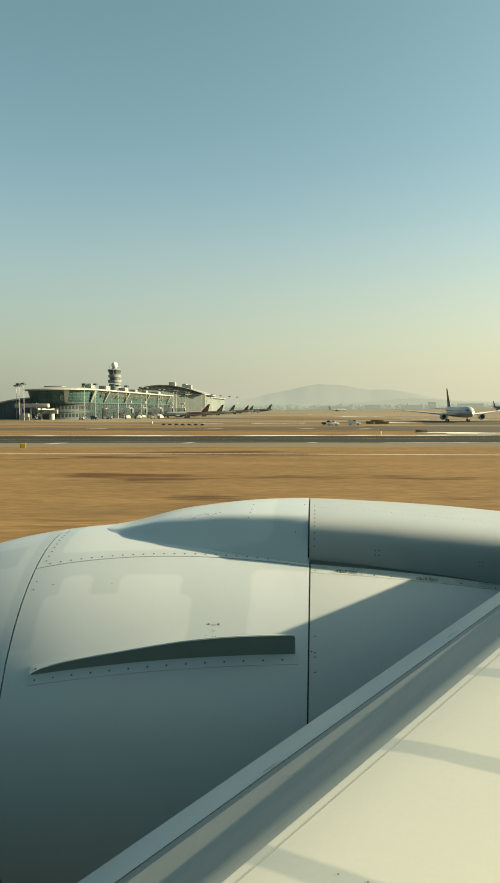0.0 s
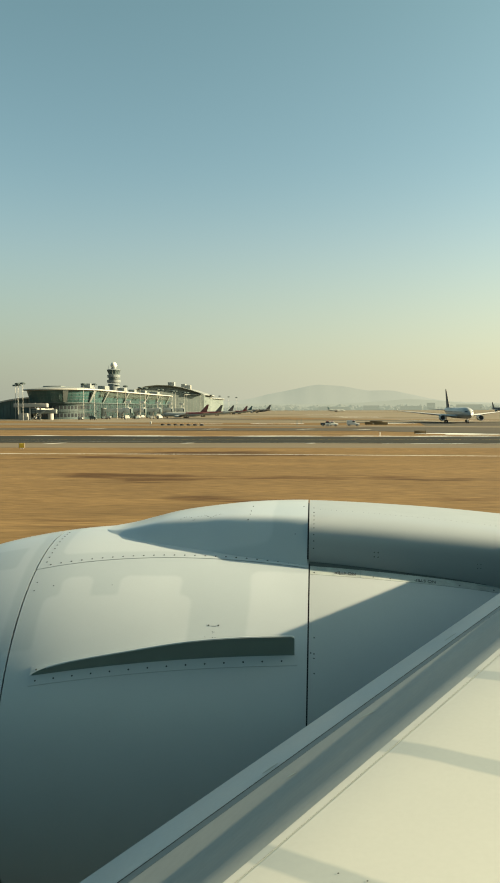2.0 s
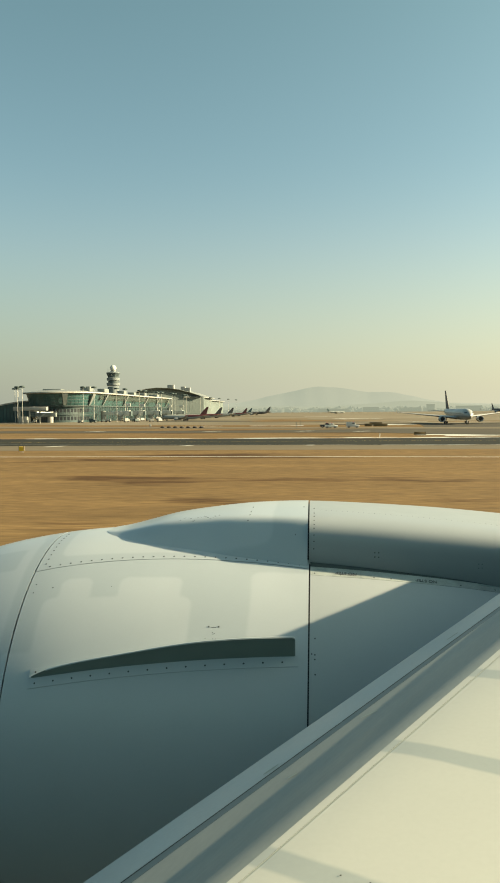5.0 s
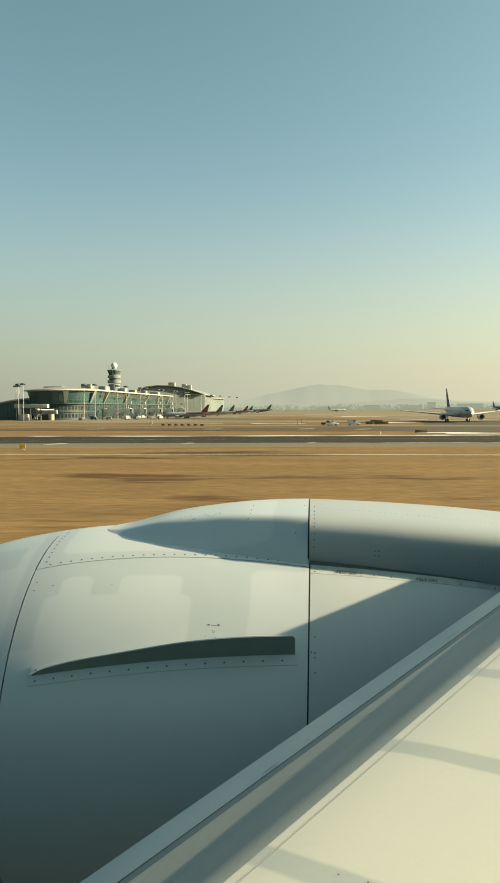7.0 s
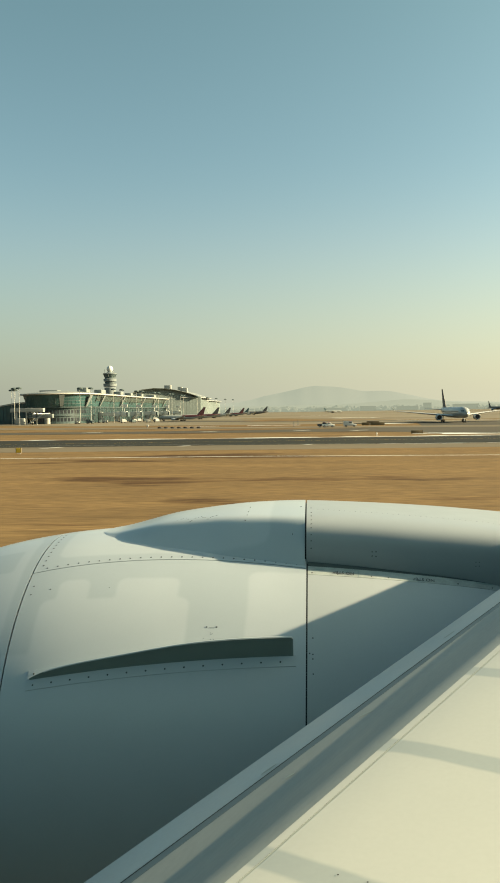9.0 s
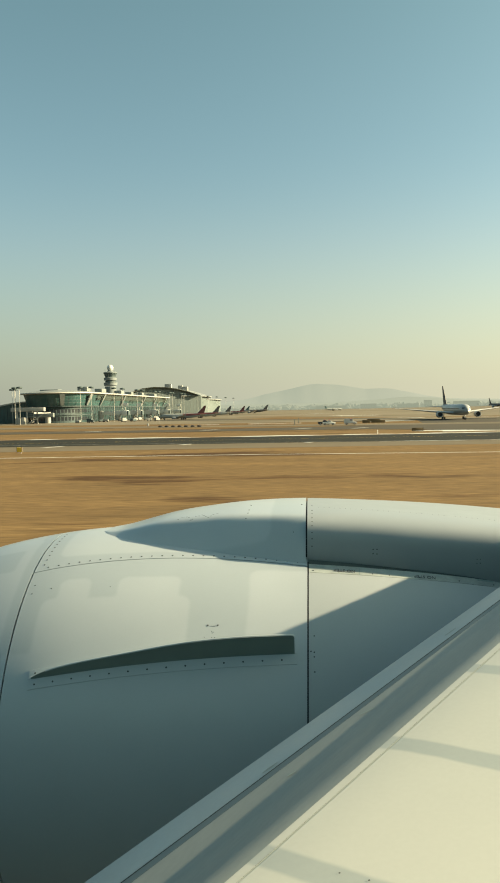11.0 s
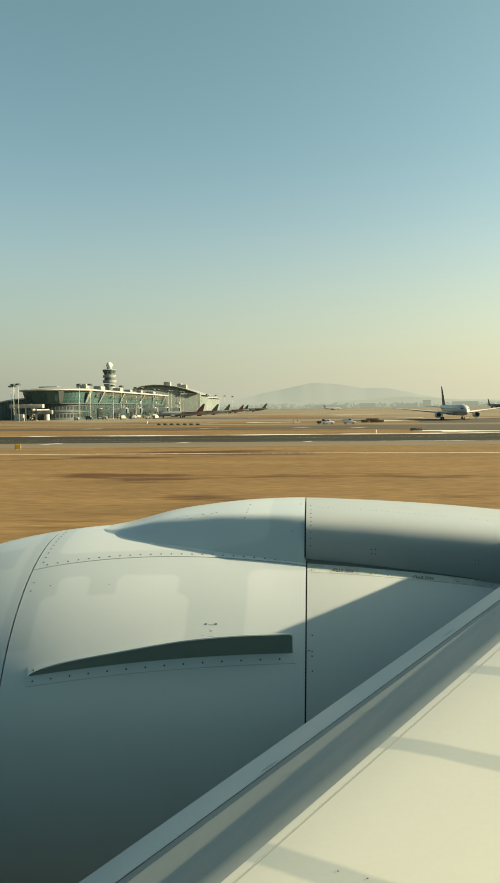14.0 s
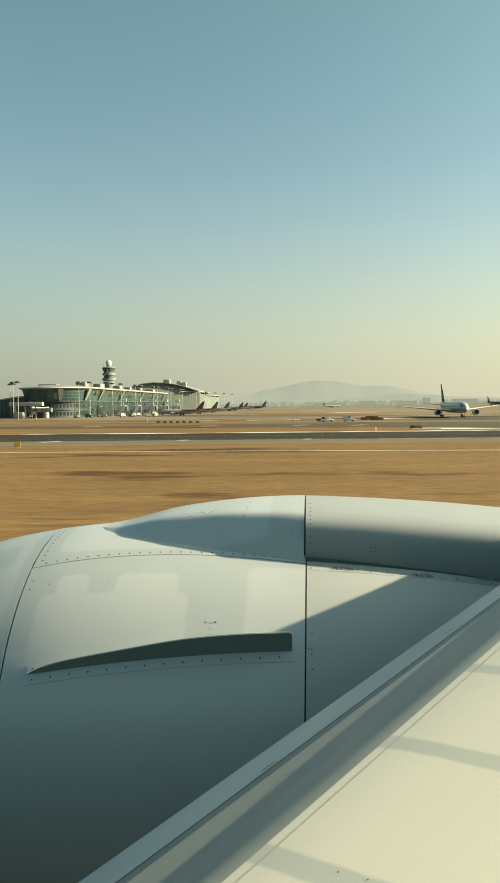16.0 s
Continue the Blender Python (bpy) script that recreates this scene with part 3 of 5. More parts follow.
# pylon fairing, a long hump on top of the cowl, in two pieces
CREST = [(-1.86, 5.205), (-1.778, 5.219), (-1.645, 5.241), (-1.473, 5.287), (-1.264, 5.345), (-1.118, 5.375), (-0.969, 5.398), (-0.719, 5.431), (-0.52, 5.451), (-0.224, 5.467), (0.0, 5.471), (0.27, 5.465), (0.75, 5.443), (1.23, 5.413), (1.65, 5.378), (3.2, 5.240)]
HALF_REAR = [(-0.2, 0.73), (0.0, 0.745), (0.7, 0.812), (1.45, 0.862), (3.2, 1.0)]
HALF = [(-1.86, 0.02), (-1.82, 0.155), (-1.78, 0.232), (-1.72, 0.293), (-1.63, 0.36), (-1.53, 0.42), (-1.43, 0.466), (-1.3, 0.518), (-1.15, 0.562), (-1.0, 0.60), (-0.81, 0.645), (-0.66, 0.682), (-0.5, 0.712), (0.0, 0.79), (0.6, 0.81), (1.5, 0.83), (3.2, 0.80)]


def square(x):
    """The rear piece's section, squarer the further aft; exponents across and upwards."""
    return between([(0.3, 0.40), (0.8, 0.36), (1.6, 0.30), (3.2, 0.28)], x), between([(0.3, 0.46), (0.8, 0.42), (1.6, 0.36), (3.2, 0.34)], x)


def shoulder(x, t):
    """Height of the front piece across its width, 0 at the foot and 1 on the crest: a straight sloping flank that rounds into a flat top."""
    m = between([(-1.86, 2.9), (-1.5, 3.3), (-0.9, 4.2), (-0.4, 5.4), (0.0, 6.5)], x)
    u = (1 - t) * m
    return u / (1 + u**6) ** (1 / 6) * (1 + m**6) ** (1 / 6) / m * (1 - 0.12 * t * t)


def fairing_row(x, foot, inset=0.0):
    w, top = between(HALF if foot < 0.02 else HALF_REAR, x) - inset, between(CREST, x) - inset - (0.010 if foot > 0.02 else 0)
    base = min(AX_Z + math.sqrt(max(0.01, between(COWL_R, x) ** 2 - w * w)) + foot, top - 0.004)
    ey, ez = square(x)
    row = [Vector((x, AX_Y - w * 0.98, base - 0.05))]
    for k in range(81):
        c, s = math.cos(math.pi * k / 80), math.sin(math.pi * k / 80)
        p = Vector((x, AX_Y - w * math.copysign(abs(c) ** ey, c), base + (top - base) * s ** ez))
        if foot < 0.02:
            p = Vector((x, AX_Y - w * math.copysign(abs(c) ** 0.8, c), base + (top - base) * shoulder(x, abs(c) ** 0.8)))
        row.append(p)
    return row + [Vector((x, AX_Y + w * 0.98, base - 0.05))]


def hump(x0, x1, n, foot, name, material=COWL, inset=0.0, label=""):
    rows = [fairing_row(x0 + (x1 - x0) * i / n, foot, inset) for i in range(n + 1)]
    shut = [[Vector((p.x, AX_Y + (p.y - AX_Y) * 0.97, p.z - 0.02)) for p in r] for r in (rows[0], rows[-1])]
    return part(name, loft([shut[0], *rows, shut[1]]), material, airliner, label)


fairing_front = hump(-1.86, -0.018, 40, -0.004, "pylon_fairing")
fairing_rear = hump(-0.006, 3.2, 40, 0.035, "pylon_fairing", FAIRING)
hump(-0.12, 0.10, 6, 0.021, "fairing_seal", DARK, 0.028, "black seal in the fairing joint")


def studs(parent, places, r=0.009, name="rivet", material=RIVET, lift=0.0):
    """Small domed fasteners on the cowl: rows of (x, degrees)."""
    me = None
    for x, ph in places:
        p, q = on_cowl(x, ph, lift), on_cowl(x, ph, lift + 0.004)
        if me is None:
            bm = bmesh.new()
            ring = [[(math.cos(k * math.pi / 4) * rr, math.sin(k * math.pi / 4) * rr, z) for k in range(8)] for rr, z in ((r, -0.001), (r * 0.8, 0.0008), (r * 0.1, 0.001))]
            me = mesh_of(name, loft(ring, closed=True), material)
        ob = new(name, me)
        ob.parent = parent
        ob.matrix_local = Matrix.Translation(p) @ (q - p).to_track_quat("Z", "Y").to_matrix().to_4x4()


studs(top_cowl, [(-2.12 + 0.085 * i, hinge(-2.12 + 0.085 * i) + 1.2) for i in range(25)], 0.008, lift=0.0018)
studs(top_cowl, [(-2.165, hinge(-2.1) + 2.5 + 2.4 * i) for i in range(10)], 0.008, lift=0.0018)
studs(fan_cowl, [(-2.17, 56.8), (-2.17, 53.8), (-2.02, 55.2)], 0.0065)
studs(fan_cowl, [(-1.54, 54.9)], 0.004)
studs(fan_cowl, [(-0.705, 41.7), (-0.692, 41.5), (-0.70, 41.3), (-0.755, 40.2), (-0.70, 40.1), (-0.68, 40.1)], 0.0032, "latch_pin")
studs(reverser, [(0.045, 41.0), (0.045, 37.0), (0.045, 35.9), (0.048, 32.4), (0.022, 37.2)], 0.006)
bm = bmesh.new()
box(bm, -0.752, -0.742, -0.005, 0.006, 0, 0.001)
box(bm, -0.680, -0.668, -0.004, 0.008, 0, 0.001)
box(bm, -0.728, -0.690, -0.006, -0.004, 0, 0.001)
marks = part("stencil_marks", bm, INK, fan_cowl, "tiny dark stencil marks", smooth=False)
at_, out_ = on_cowl(-0.70, 43.2), (on_cowl(-0.70, 43.2, 0.1) - on_cowl(-0.70, 43.2)).normalized()
marks.matrix_local = Matrix.Translation(at_ + out_ * 0.0005) @ out_.to_track_quat("Z", "Y").to_matrix().to_4x4() @ Matrix.Translation((0.71, 0, 0))

# fasteners on the fairing
def fairing_point(x, share):
    """A point of the fairing's near flank, share 0 at its foot to 1 at the crest."""
    w, top = between(HALF_REAR if x > 0 else HALF, x), between(CREST, x) - (0.010 if x > 0 else 0)
    foot = 0.035 if x > 0 else -0.004
    base = AX_Z + math.sqrt(max(0.01, between(COWL_R, x) ** 2 - w * w)) + foot
    t, (ey, ez) = math.pi / 2 * share, square(x)
    if x < 0:
        q = math.cos(t) ** 0.8
        return Vector((x, AX_Y - w * q, base + (top - base) * shoulder(x, q)))
    return Vector((x, AX_Y - w * math.cos(t) ** ey, base + (top - base) * math.sin(t) ** ez))


bm = bmesh.new()
bmesh.ops.create_icosphere(bm, subdivisions=1, radius=0.006, matrix=Matrix.Diagonal((1, 0.2, 1, 1)))
stud_mesh = mesh_of("rivet", bm, RIVET)
for parent, spots in ((fairing_front, [(-0.5, 0.93), (-0.5, 0.72), (-0.5, 0.58), (-0.51, 0.46), (-0.055, 0.9)]),
                      (fairing_rear, [(0.032, s) for s in (0.974, 0.808, 0.67, 0.53, 0.412, 0.314, 0.182, 0.094, 0.028)] + [(0.51, 0.036), (0.54, 0.038), (0.51, 0.014), (0.54, 0.014)])):
    for x, s in spots:
        ob = new("rivet", stud_mesh)
        ob.parent = parent
        ob.location = fairing_point(x, s)

for i in range(34):                                        # fine row of fasteners along the rear fairing's crest
    ob = new("rivet", stud_mesh)
    ob.parent = fairing_rear
    ob.matrix_local = Matrix.Translation(fairing_point(0.09 + 0.045 * i, 0.94)) @ Matrix.Diagonal((0.55, 0.5, 0.4, 1))
for x, share in ((1.30, 0.028), (1.325, 0.030), (1.30, 0.012), (1.325, 0.014)):
    ob = new("rivet", stud_mesh)
    ob.parent = fairing_rear
    ob.matrix_local = Matrix.Translation(fairing_point(x, share)) @ Matrix.Diagonal((0.7, 0.6, 0.7, 1))
rng = random.Random(7)
bm = bmesh.new()
bmesh.ops.create_icosphere(bm, subdivisions=1, radius=0.004)
scuff_mesh = mesh_of("scuff_mark", bm, RIVET)
for i in range(16):
    c = fairing_point(-1.10 + 0.022 * i + rng.uniform(-0.006, 0.006), 0.62 + 0.06 * math.sin(i * 0.9) + rng.uniform(-0.03, 0.03))
    ob = new("scuff_mark", scuff_mesh)
    ob.parent = fairing_front
    ob.matrix_local = Matrix.Translation(c) @ Matrix.Diagonal((rng.uniform(1.5, 3.5), 0.5, rng.uniform(0.3, 0.7), 1))

# stencilled warning on the step strip, read from the far side
def stencil(text, x, phi, size, parent):
    cu = bpy.data.curves.new("stencil", "FONT")
    cu.body, cu.size, cu.extrude, cu.align_x, cu.align_y = text, size, 0.0008, "CENTER", "CENTER"
    tmp = bpy.data.objects.new("stencil_tmp", cu)
    scene.collection.objects.link(tmp)
    me = bpy.data.meshes.new_from_object(tmp.evaluated_get(bpy.context.evaluated_depsgraph_get()))
    bpy.data.objects.remove(tmp)
    me.materials.clear()
    me.materials.append(INK)
    ob = new("warning_text", me)
    ob.parent = parent
    p = on_cowl(x, phi, -0.0006)
    z = (on_cowl(x, phi, 0.1) - p).normalized()
    xx = (on_cowl(x - 0.1, phi + 0.32) - on_cowl(x + 0.1, phi - 0.32)).normalized()
    yy = z.cross(xx).normalized()
    xx = yy.cross(z)
    ob.matrix_local = Matrix(((xx.x, yy.x, z.x, p.x), (xx.y, yy.y, z.y, p.y), (xx.z, yy.z, z.z, p.z), (0, 0, 0, 1)))
    return tagged(ob, "dark stencilled warning lettering")


studs(step_strip, [(x, step_low(x) + 0.95) for x in (0.04, 0.24, 0.50, 0.63, 0.86, 1.16, 1.42)], 0.006, lift=-0.003)
for x0, x1, lo, hi in ((0.398, 0.402, 0.3, 4.8), (0.60, 0.70, 3.0, 3.4), (1.30, 1.42, 1.9, 2.3), (0.06, 0.13, 2.3, 2.6)):
    cowl_panel("strip_mark", x0, x1, lambda x: step_low(x) + lo, lambda x: step_low(x) + hi, STRAKE, lift=-0.0025, thick=0.001, nx=2, np_=2, parent=step_strip, label="thin dark joint or scuff on the strip")
stencil("NO STEP", 0.285, step_low(0.285) + 1.5, 0.042, step_strip)
stencil("NO STEP", 0.90, step_low(0.90) + 1.2, 0.042, step_strip)

# strake: a thin tapered plate that stands on the fan cowl
def strake_foot(x):
    s = x + 2.01
    return 29.6 + 5.4 * s - 0.96 * s * s


n = 60
STRAKE_H = [(0, 0.028), (0.03, 0.056), (0.08, 0.085), (0.16, 0.110), (0.37, 0.149), (0.6, 0.199), (0.8, 0.218), (1, 0.217)]   # its height along its length
UP = Vector((0, -0.55, 0.835)).normalized()
bm = bmesh.new()
rows = []
for i in range(n + 1):
    s = 0.985 * i / 48 if i <= 48 else 0.985 + 0.015 * (i - 48) / 12
    x = -2.01 + 1.915 * s
    h = between(STRAKE_H, s) * (1.0 if s < 0.985 else 0.9 + 0.1 * math.sqrt(max(0.0, 1 - ((s - 0.985) / 0.015) ** 2)))
    foot = on_cowl(x, strake_foot(x), -0.01)
    rows.append([foot + Vector((0, -0.006, 0)), foot + UP * h * 0.97 + Vector((0, -0.005, 0)), foot + UP * h, foot + UP * h * 0.97 + Vector((0, 0.006, 0)), foot + Vector((0, 0.007, 0))])
strake = part("strake", loft(rows, closed=True, caps=True), STRAKE, airliner, "thin curved vortex fin on the cowl")
# Sun-caught rim of the strake, put in as a strip of paler paint.
bm = bmesh.new()
edge_rows = [[r[2] + Vector((0, dy, dz)) for dy, dz in ((-0.0075, -0.007), (-0.005, 0.0015), (0.005, 0.0015), (0.0085, -0.007))] for r in rows[3:]]
part("edge", loft(edge_rows, bm=bm), COWL, strake, "paler upper edge for the sun-caught rim")
rows = []
for i in range(n + 1):
    x = -2.03 + 1.955 * i / n
    rows.append([on_cowl(x, strake_foot(x) - 2.5, -0.004), on_cowl(x, strake_foot(x) - 2.4, 0.004), on_cowl(x, strake_foot(x), 0.006), on_cowl(x, strake_foot(x) + 0.2, -0.004)])
flange = part("flange", loft(rows), COWL, strake, "riveted foot flange")
rows = []
for i in range(n + 1):
    x = -2.03 + 1.955 * i / n
    rows.append([on_cowl(x, strake_foot(x) - 0.2, -0.004), on_cowl(x, strake_foot(x) + 0.1, 0.006), on_cowl(x, strake_foot(x) + 2.3, 0.004), on_cowl(x, strake_foot(x) + 2.4, -0.004)])
part("flange", loft(rows), COWL, strake, "riveted foot flange")
studs(strake, [(-1.985, strake_foot(-1.985) + 1.4)], 0.0075, lift=0.0055)
studs(strake, [(-1.98 + 0.138 * i, strake_foot(-1.98 + 0.138 * i) - 1.3) for i in range(14)], 0.0075, lift=0.0048)

# wing: leading edge line, section and slat
LE0, LE_DX, LE_DZ = Vector((-0.57, 1.91, 5.06)), 0.683, 0.109


def lead(y):
    return Vector((LE0.x + LE_DX * (y - LE0.y), y, LE0.z + LE_DZ * (y - LE0.y)))


def profile(broad):
    """Slope of the upper skin in degrees along the chord; broad widens the flatter lit facet of the slat."""
    return [(0, 80), (0.01, 62), (0.025, 48), (0.05, 36), (0.1, 29), (0.3, 25), (0.358, 24), (0.372, 15.5), (0.412 + broad, 15.5), (0.450 + broad, 25.4), (0.595, 24.2), (0.635, 15.5), (0.668, 10.5), (0.85, 7), (1.6, 4), (3, 1), (5, -3), (8, -6)]


def risen(slope):
    out, k = [0.0], 0
    for i in range(8000):
        t = i / 1000
        while k < len(slope) - 2 and slope[k + 1][0] <= t:
            k += 1
        (s0, a0), (s1, a1) = slope[k], slope[k + 1]
        out.append(out[-1] + 0.001 * math.tan(radians(a0 + (a1 - a0) * (t - s0) / (s1 - s0))))
    return out


NARROW, BROAD = risen(profile(0.008)), risen(profile(0.078))


def upper(s, y):
    """Height of the wing's upper skin over its leading edge, s metres aft."""
    i, f = min(8000, int(round(s * 1000))), min(1.0, max(0.0, (3.3 - y) / 1.7))
    return NARROW[i] + (BROAD[i] - NARROW[i]) * f


def lower(s):
    return -0.35 * math.sqrt(max(0.0, s)) * math.exp(-s * 0.3) - 0.03 * s + 0.004 * s * s


def wing_sheet(name, stations, ys, material, label="", below=False, drop=0.0):
    rows = [[lead(y) + Vector((s, 0, (lower(s) if below else upper(s, y)) - drop)) for s in stations] for y in ys]
    return part(name, loft(rows), material, wing, label)


YS = [0.12, 0.4, 0.9, 1.3, 1.6, 2.0, 2.4, 2.8, 3.2, 3.3, 3.6, 4.0, 5.0, 6.0, 8.0, 11.0, 15.0, 20.0, 26.0]
def curve_steps(a, b, n):
    return [a + (b - a) * (i / n) ** 1.7 for i in range(n + 1)]


core = [[lead(y) + Vector((s, 0, upper(s, y) - 0.02)) for s in [0.03, 0.1, 0.3, 0.6, 0.9, 1.2, 1.5, 2.0, 3.0, 5.5, 7.0]] + [lead(y) + Vector((s, 0, lower(s) + 0.02)) for s in [7.0, 4.0, 2.0, 1.0, 0.5, 0.2, 0.05]] for y in YS]
wing = part("wing", loft(core, closed=True, caps=True), DARK, airliner, "dark structure under the wing skins")
SEAM_A, SEAM_B, SEAM_C = 0.315, 0.363, 0.70
wing_sheet("slat_lip", curve_steps(0.0, SEAM_A - 0.0028, 22), YS, LIP, "blue-grey painted front edge of the slat")
wing_sheet("slat_rub_strip", [SEAM_A + 0.0028, 0.325, 0.335, 0.345, 0.353, SEAM_B - 0.0028], YS, RUB, "thin darker strip along the slat", drop=0.001)
wing_sheet("slat_nose", [SEAM_B + 0.001 + (0.672 - SEAM_B - 0.002) * i / 40 for i in range(41)], YS, METAL, "dull grey slat upper face")
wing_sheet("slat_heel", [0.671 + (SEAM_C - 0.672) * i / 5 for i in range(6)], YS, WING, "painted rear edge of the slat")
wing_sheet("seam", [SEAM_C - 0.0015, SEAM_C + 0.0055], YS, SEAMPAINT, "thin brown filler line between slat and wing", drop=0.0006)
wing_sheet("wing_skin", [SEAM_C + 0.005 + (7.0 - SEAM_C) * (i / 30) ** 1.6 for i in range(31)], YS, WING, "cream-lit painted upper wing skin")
wing_sheet("lower_skin", [0.0, 0.002, 0.006, 0.015, 0.04, 0.1, 0.2, 0.5, 1.0, 2.0, 4.0, 7.0], YS, LIP, "grey lower wing skin", below=True)

# small dark screw heads and scuffs on the wing
def wing_spot(name, y, s, length, width, turn, material, label):
    c, bm = lead(y) + Vector((s, 0, upper(s, y))), bmesh.new()
    rows = []
    for k in range(7):
        f = k / 6 - 0.5
        w = width * math.sqrt(max(0.02, 1 - 4 * f * f)) / 2
        ring = []
        for side in (-1, 1):
            dx, dy = f * length * math.cos(turn) - side * w * math.sin(turn), f * length * math.sin(turn) + side * w * math.cos(turn)
            t = s + dx - LE_DX * dy
            ring.append(lead(y + dy) + Vector((t, 0, upper(t, y + dy) + 0.0015)))
        rows.append(ring)
    part(name, loft(rows), material, wing, label)


for y, s in ((1.522, 0.903), (1.493, 0.978)):
    wing_spot("screw_head", y, s, 0.0045, 0.004, 0.4, RIVET, "small dark screw head")
for y, s, n, w, turn in ((2.42, 0.41, 0.07, 0.006, 0.55), (2.06, 0.43, 0.035, 0.006, 0.75), (2.18, 0.285, 0.07, 0.014, 0.95), (3.22, 0.255, 0.10, 0.016, 0.95)):
    wing_spot("scuff_mark", y, s, n, w, turn, STRAKE, "thin dark scuff on the slat")

# fuselage: a tube with one open cabin window before the camera and closed ones along it
FUS_Y, FUS_Z, FUS_R = -2.70, 5.7, 2.9
def fus_ring(x):
    k = 1.0
    if x < -14:
        k = math.sqrt(max(0.0004, 1 - ((-14 - x) / 9.0) ** 2))
    if x > 24:
        k = 1 - 0.93 * ((x - 24) / 20.0) ** 1.4
    return k


XS = [-23, -22.8, -22, -20.5, -18, -16, -14, -10, -6, -3, -1, -0.14, 0.14, 1, 3, 6, 10, 14, 19, 24, 28, 32, 36, 40, 44]
a_lo, a_hi = math.degrees(math.asin((6.1 - FUS_Z) / FUS_R)), math.degrees(math.asin((6.5 - FUS_Z) / FUS_R))
ANG = [a_lo, a_hi] + [a_hi + (360 + a_lo - a_hi) * k / 44 for k in range(1, 44)]
bm = bmesh.new()
grid = [[bm.verts.new((x, FUS_Y + FUS_R * fus_ring(x) * math.cos(radians(g)), FUS_Z + (1 - fus_ring(x)) * (0.6 if x > 0 else -0.5) + FUS_R * fus_ring(x) * math.sin(radians(g)))) for g in ANG] for x in XS]
for i in range(len(XS) - 1):
    for k in range(len(ANG)):
        if XS[i] == -0.14 and k == 0:
            continue
        j = (k + 1) % len(ANG)
        bm.faces.new((grid[i][k], grid[i][j], grid[i + 1][j], grid[i + 1][k]))
fuselage = part("fuselage", bm, SKIN, airliner, "glossy fuselage skin, tinted blue for its teal bounce")
# Unseen belly bulge, added to keep low skylight off the lower cowl.
rows = []
for i in range(17):
    u = i / 16
    k = math.sqrt(max(0.02, 1 - (2 * u - 1) ** 4))
    rows.append([Vector((-6 + 22 * u, FUS_Y + 3.0 * k * math.cos(radians(g)), 4.2 + 2.45 * k * math.sin(radians(g)))) for g in range(0, 360, 10)])
part("belly_fairing_blocker", loft(rows, closed=True, caps=True), SKIN, airliner, "unseen belly fairing added to block low skylight from the cowl")
pane_mesh = mesh_of("cabin_window", boxed(-0.12, 0.12, 0, 0.012, -0.18, 0.18, 0.05), PANE)
for i in range(-22, 42):
    if i == 0:
        continue
    ob = new("cabin_window", pane_mesh)
    ob.parent = fuselage
    ob.location = (i * 0.56, FUS_Y + math.sqrt(FUS_R**2 - 0.6**2) - 0.002, 6.3)
    ob.rotation_euler = (radians(-12), 0, 0)
bm = boxed(-0.19, 0.19, -0.02, 0.02, -0.25, -0.2, 0.008)
for x, y, name in ((16.5, 0.6, "main_gear_leg"), (16.5, -6.0, "main_gear_leg"), (-15.0, -2.7, "nose_gear_leg")):
    leg = part(name, tube((x, y, 0.7), (x, y * 0.6 - 1.0, 3.6), 0.16, 0.2), STEEL, airliner, "steel landing gear leg")
    for dy in (-0.45, 0.45):
        bm2 = bmesh.new()
        ring = [[(x + r * math.cos(t * math.pi / 12), y + dy + w, 0.62 + r * math.sin(t * math.pi / 12)) for t in range(24)] for w, r in ((-0.2, 0.3), (-0.2, 0.52), (-0.12, 0.6), (0.12, 0.6), (0.2, 0.52), (0.2, 0.3))]
        part("wheel", loft(ring, closed=True, caps=True, bm=bm2), TYRE, leg, "black rubber wheel")
bm.free()

# ---- other airliners ----
def section(points, n=28, bm=None):
    """Rings along x: rows of (x, centre z, radius)."""
    return [[Vector((x, r * math.cos(2 * math.pi * k / n), z + r * math.sin(2 * math.pi * k / n))) for k in range(n)] for x, z, r in points]


def plate(root, tip, t0, t1, axis="z"):
    """A tapered foil between a root and a tip chord; each is (front point, rear point)."""
    rows = []
    for (f, b), t in ((root, t0), (tip, t1)):
        f, b = Vector(f), Vector(b)
        up = Vector((0, 0, 1)) if axis == "z" else Vector((0, 1, 0))
        row = [f]
        for s, h in ((0.06, 0.7), (0.25, 1.0), (0.6, 0.7)):
            row.append(f.lerp(b, s) + up * t * h)
        row.append(b)
        for s, h in ((0.6, 0.6), (0.25, 0.8), (0.06, 0.5)):
            row.append(f.lerp(b, s) - up * t * h)
        rows.append(row)
    return loft(rows, closed=True, caps=True)


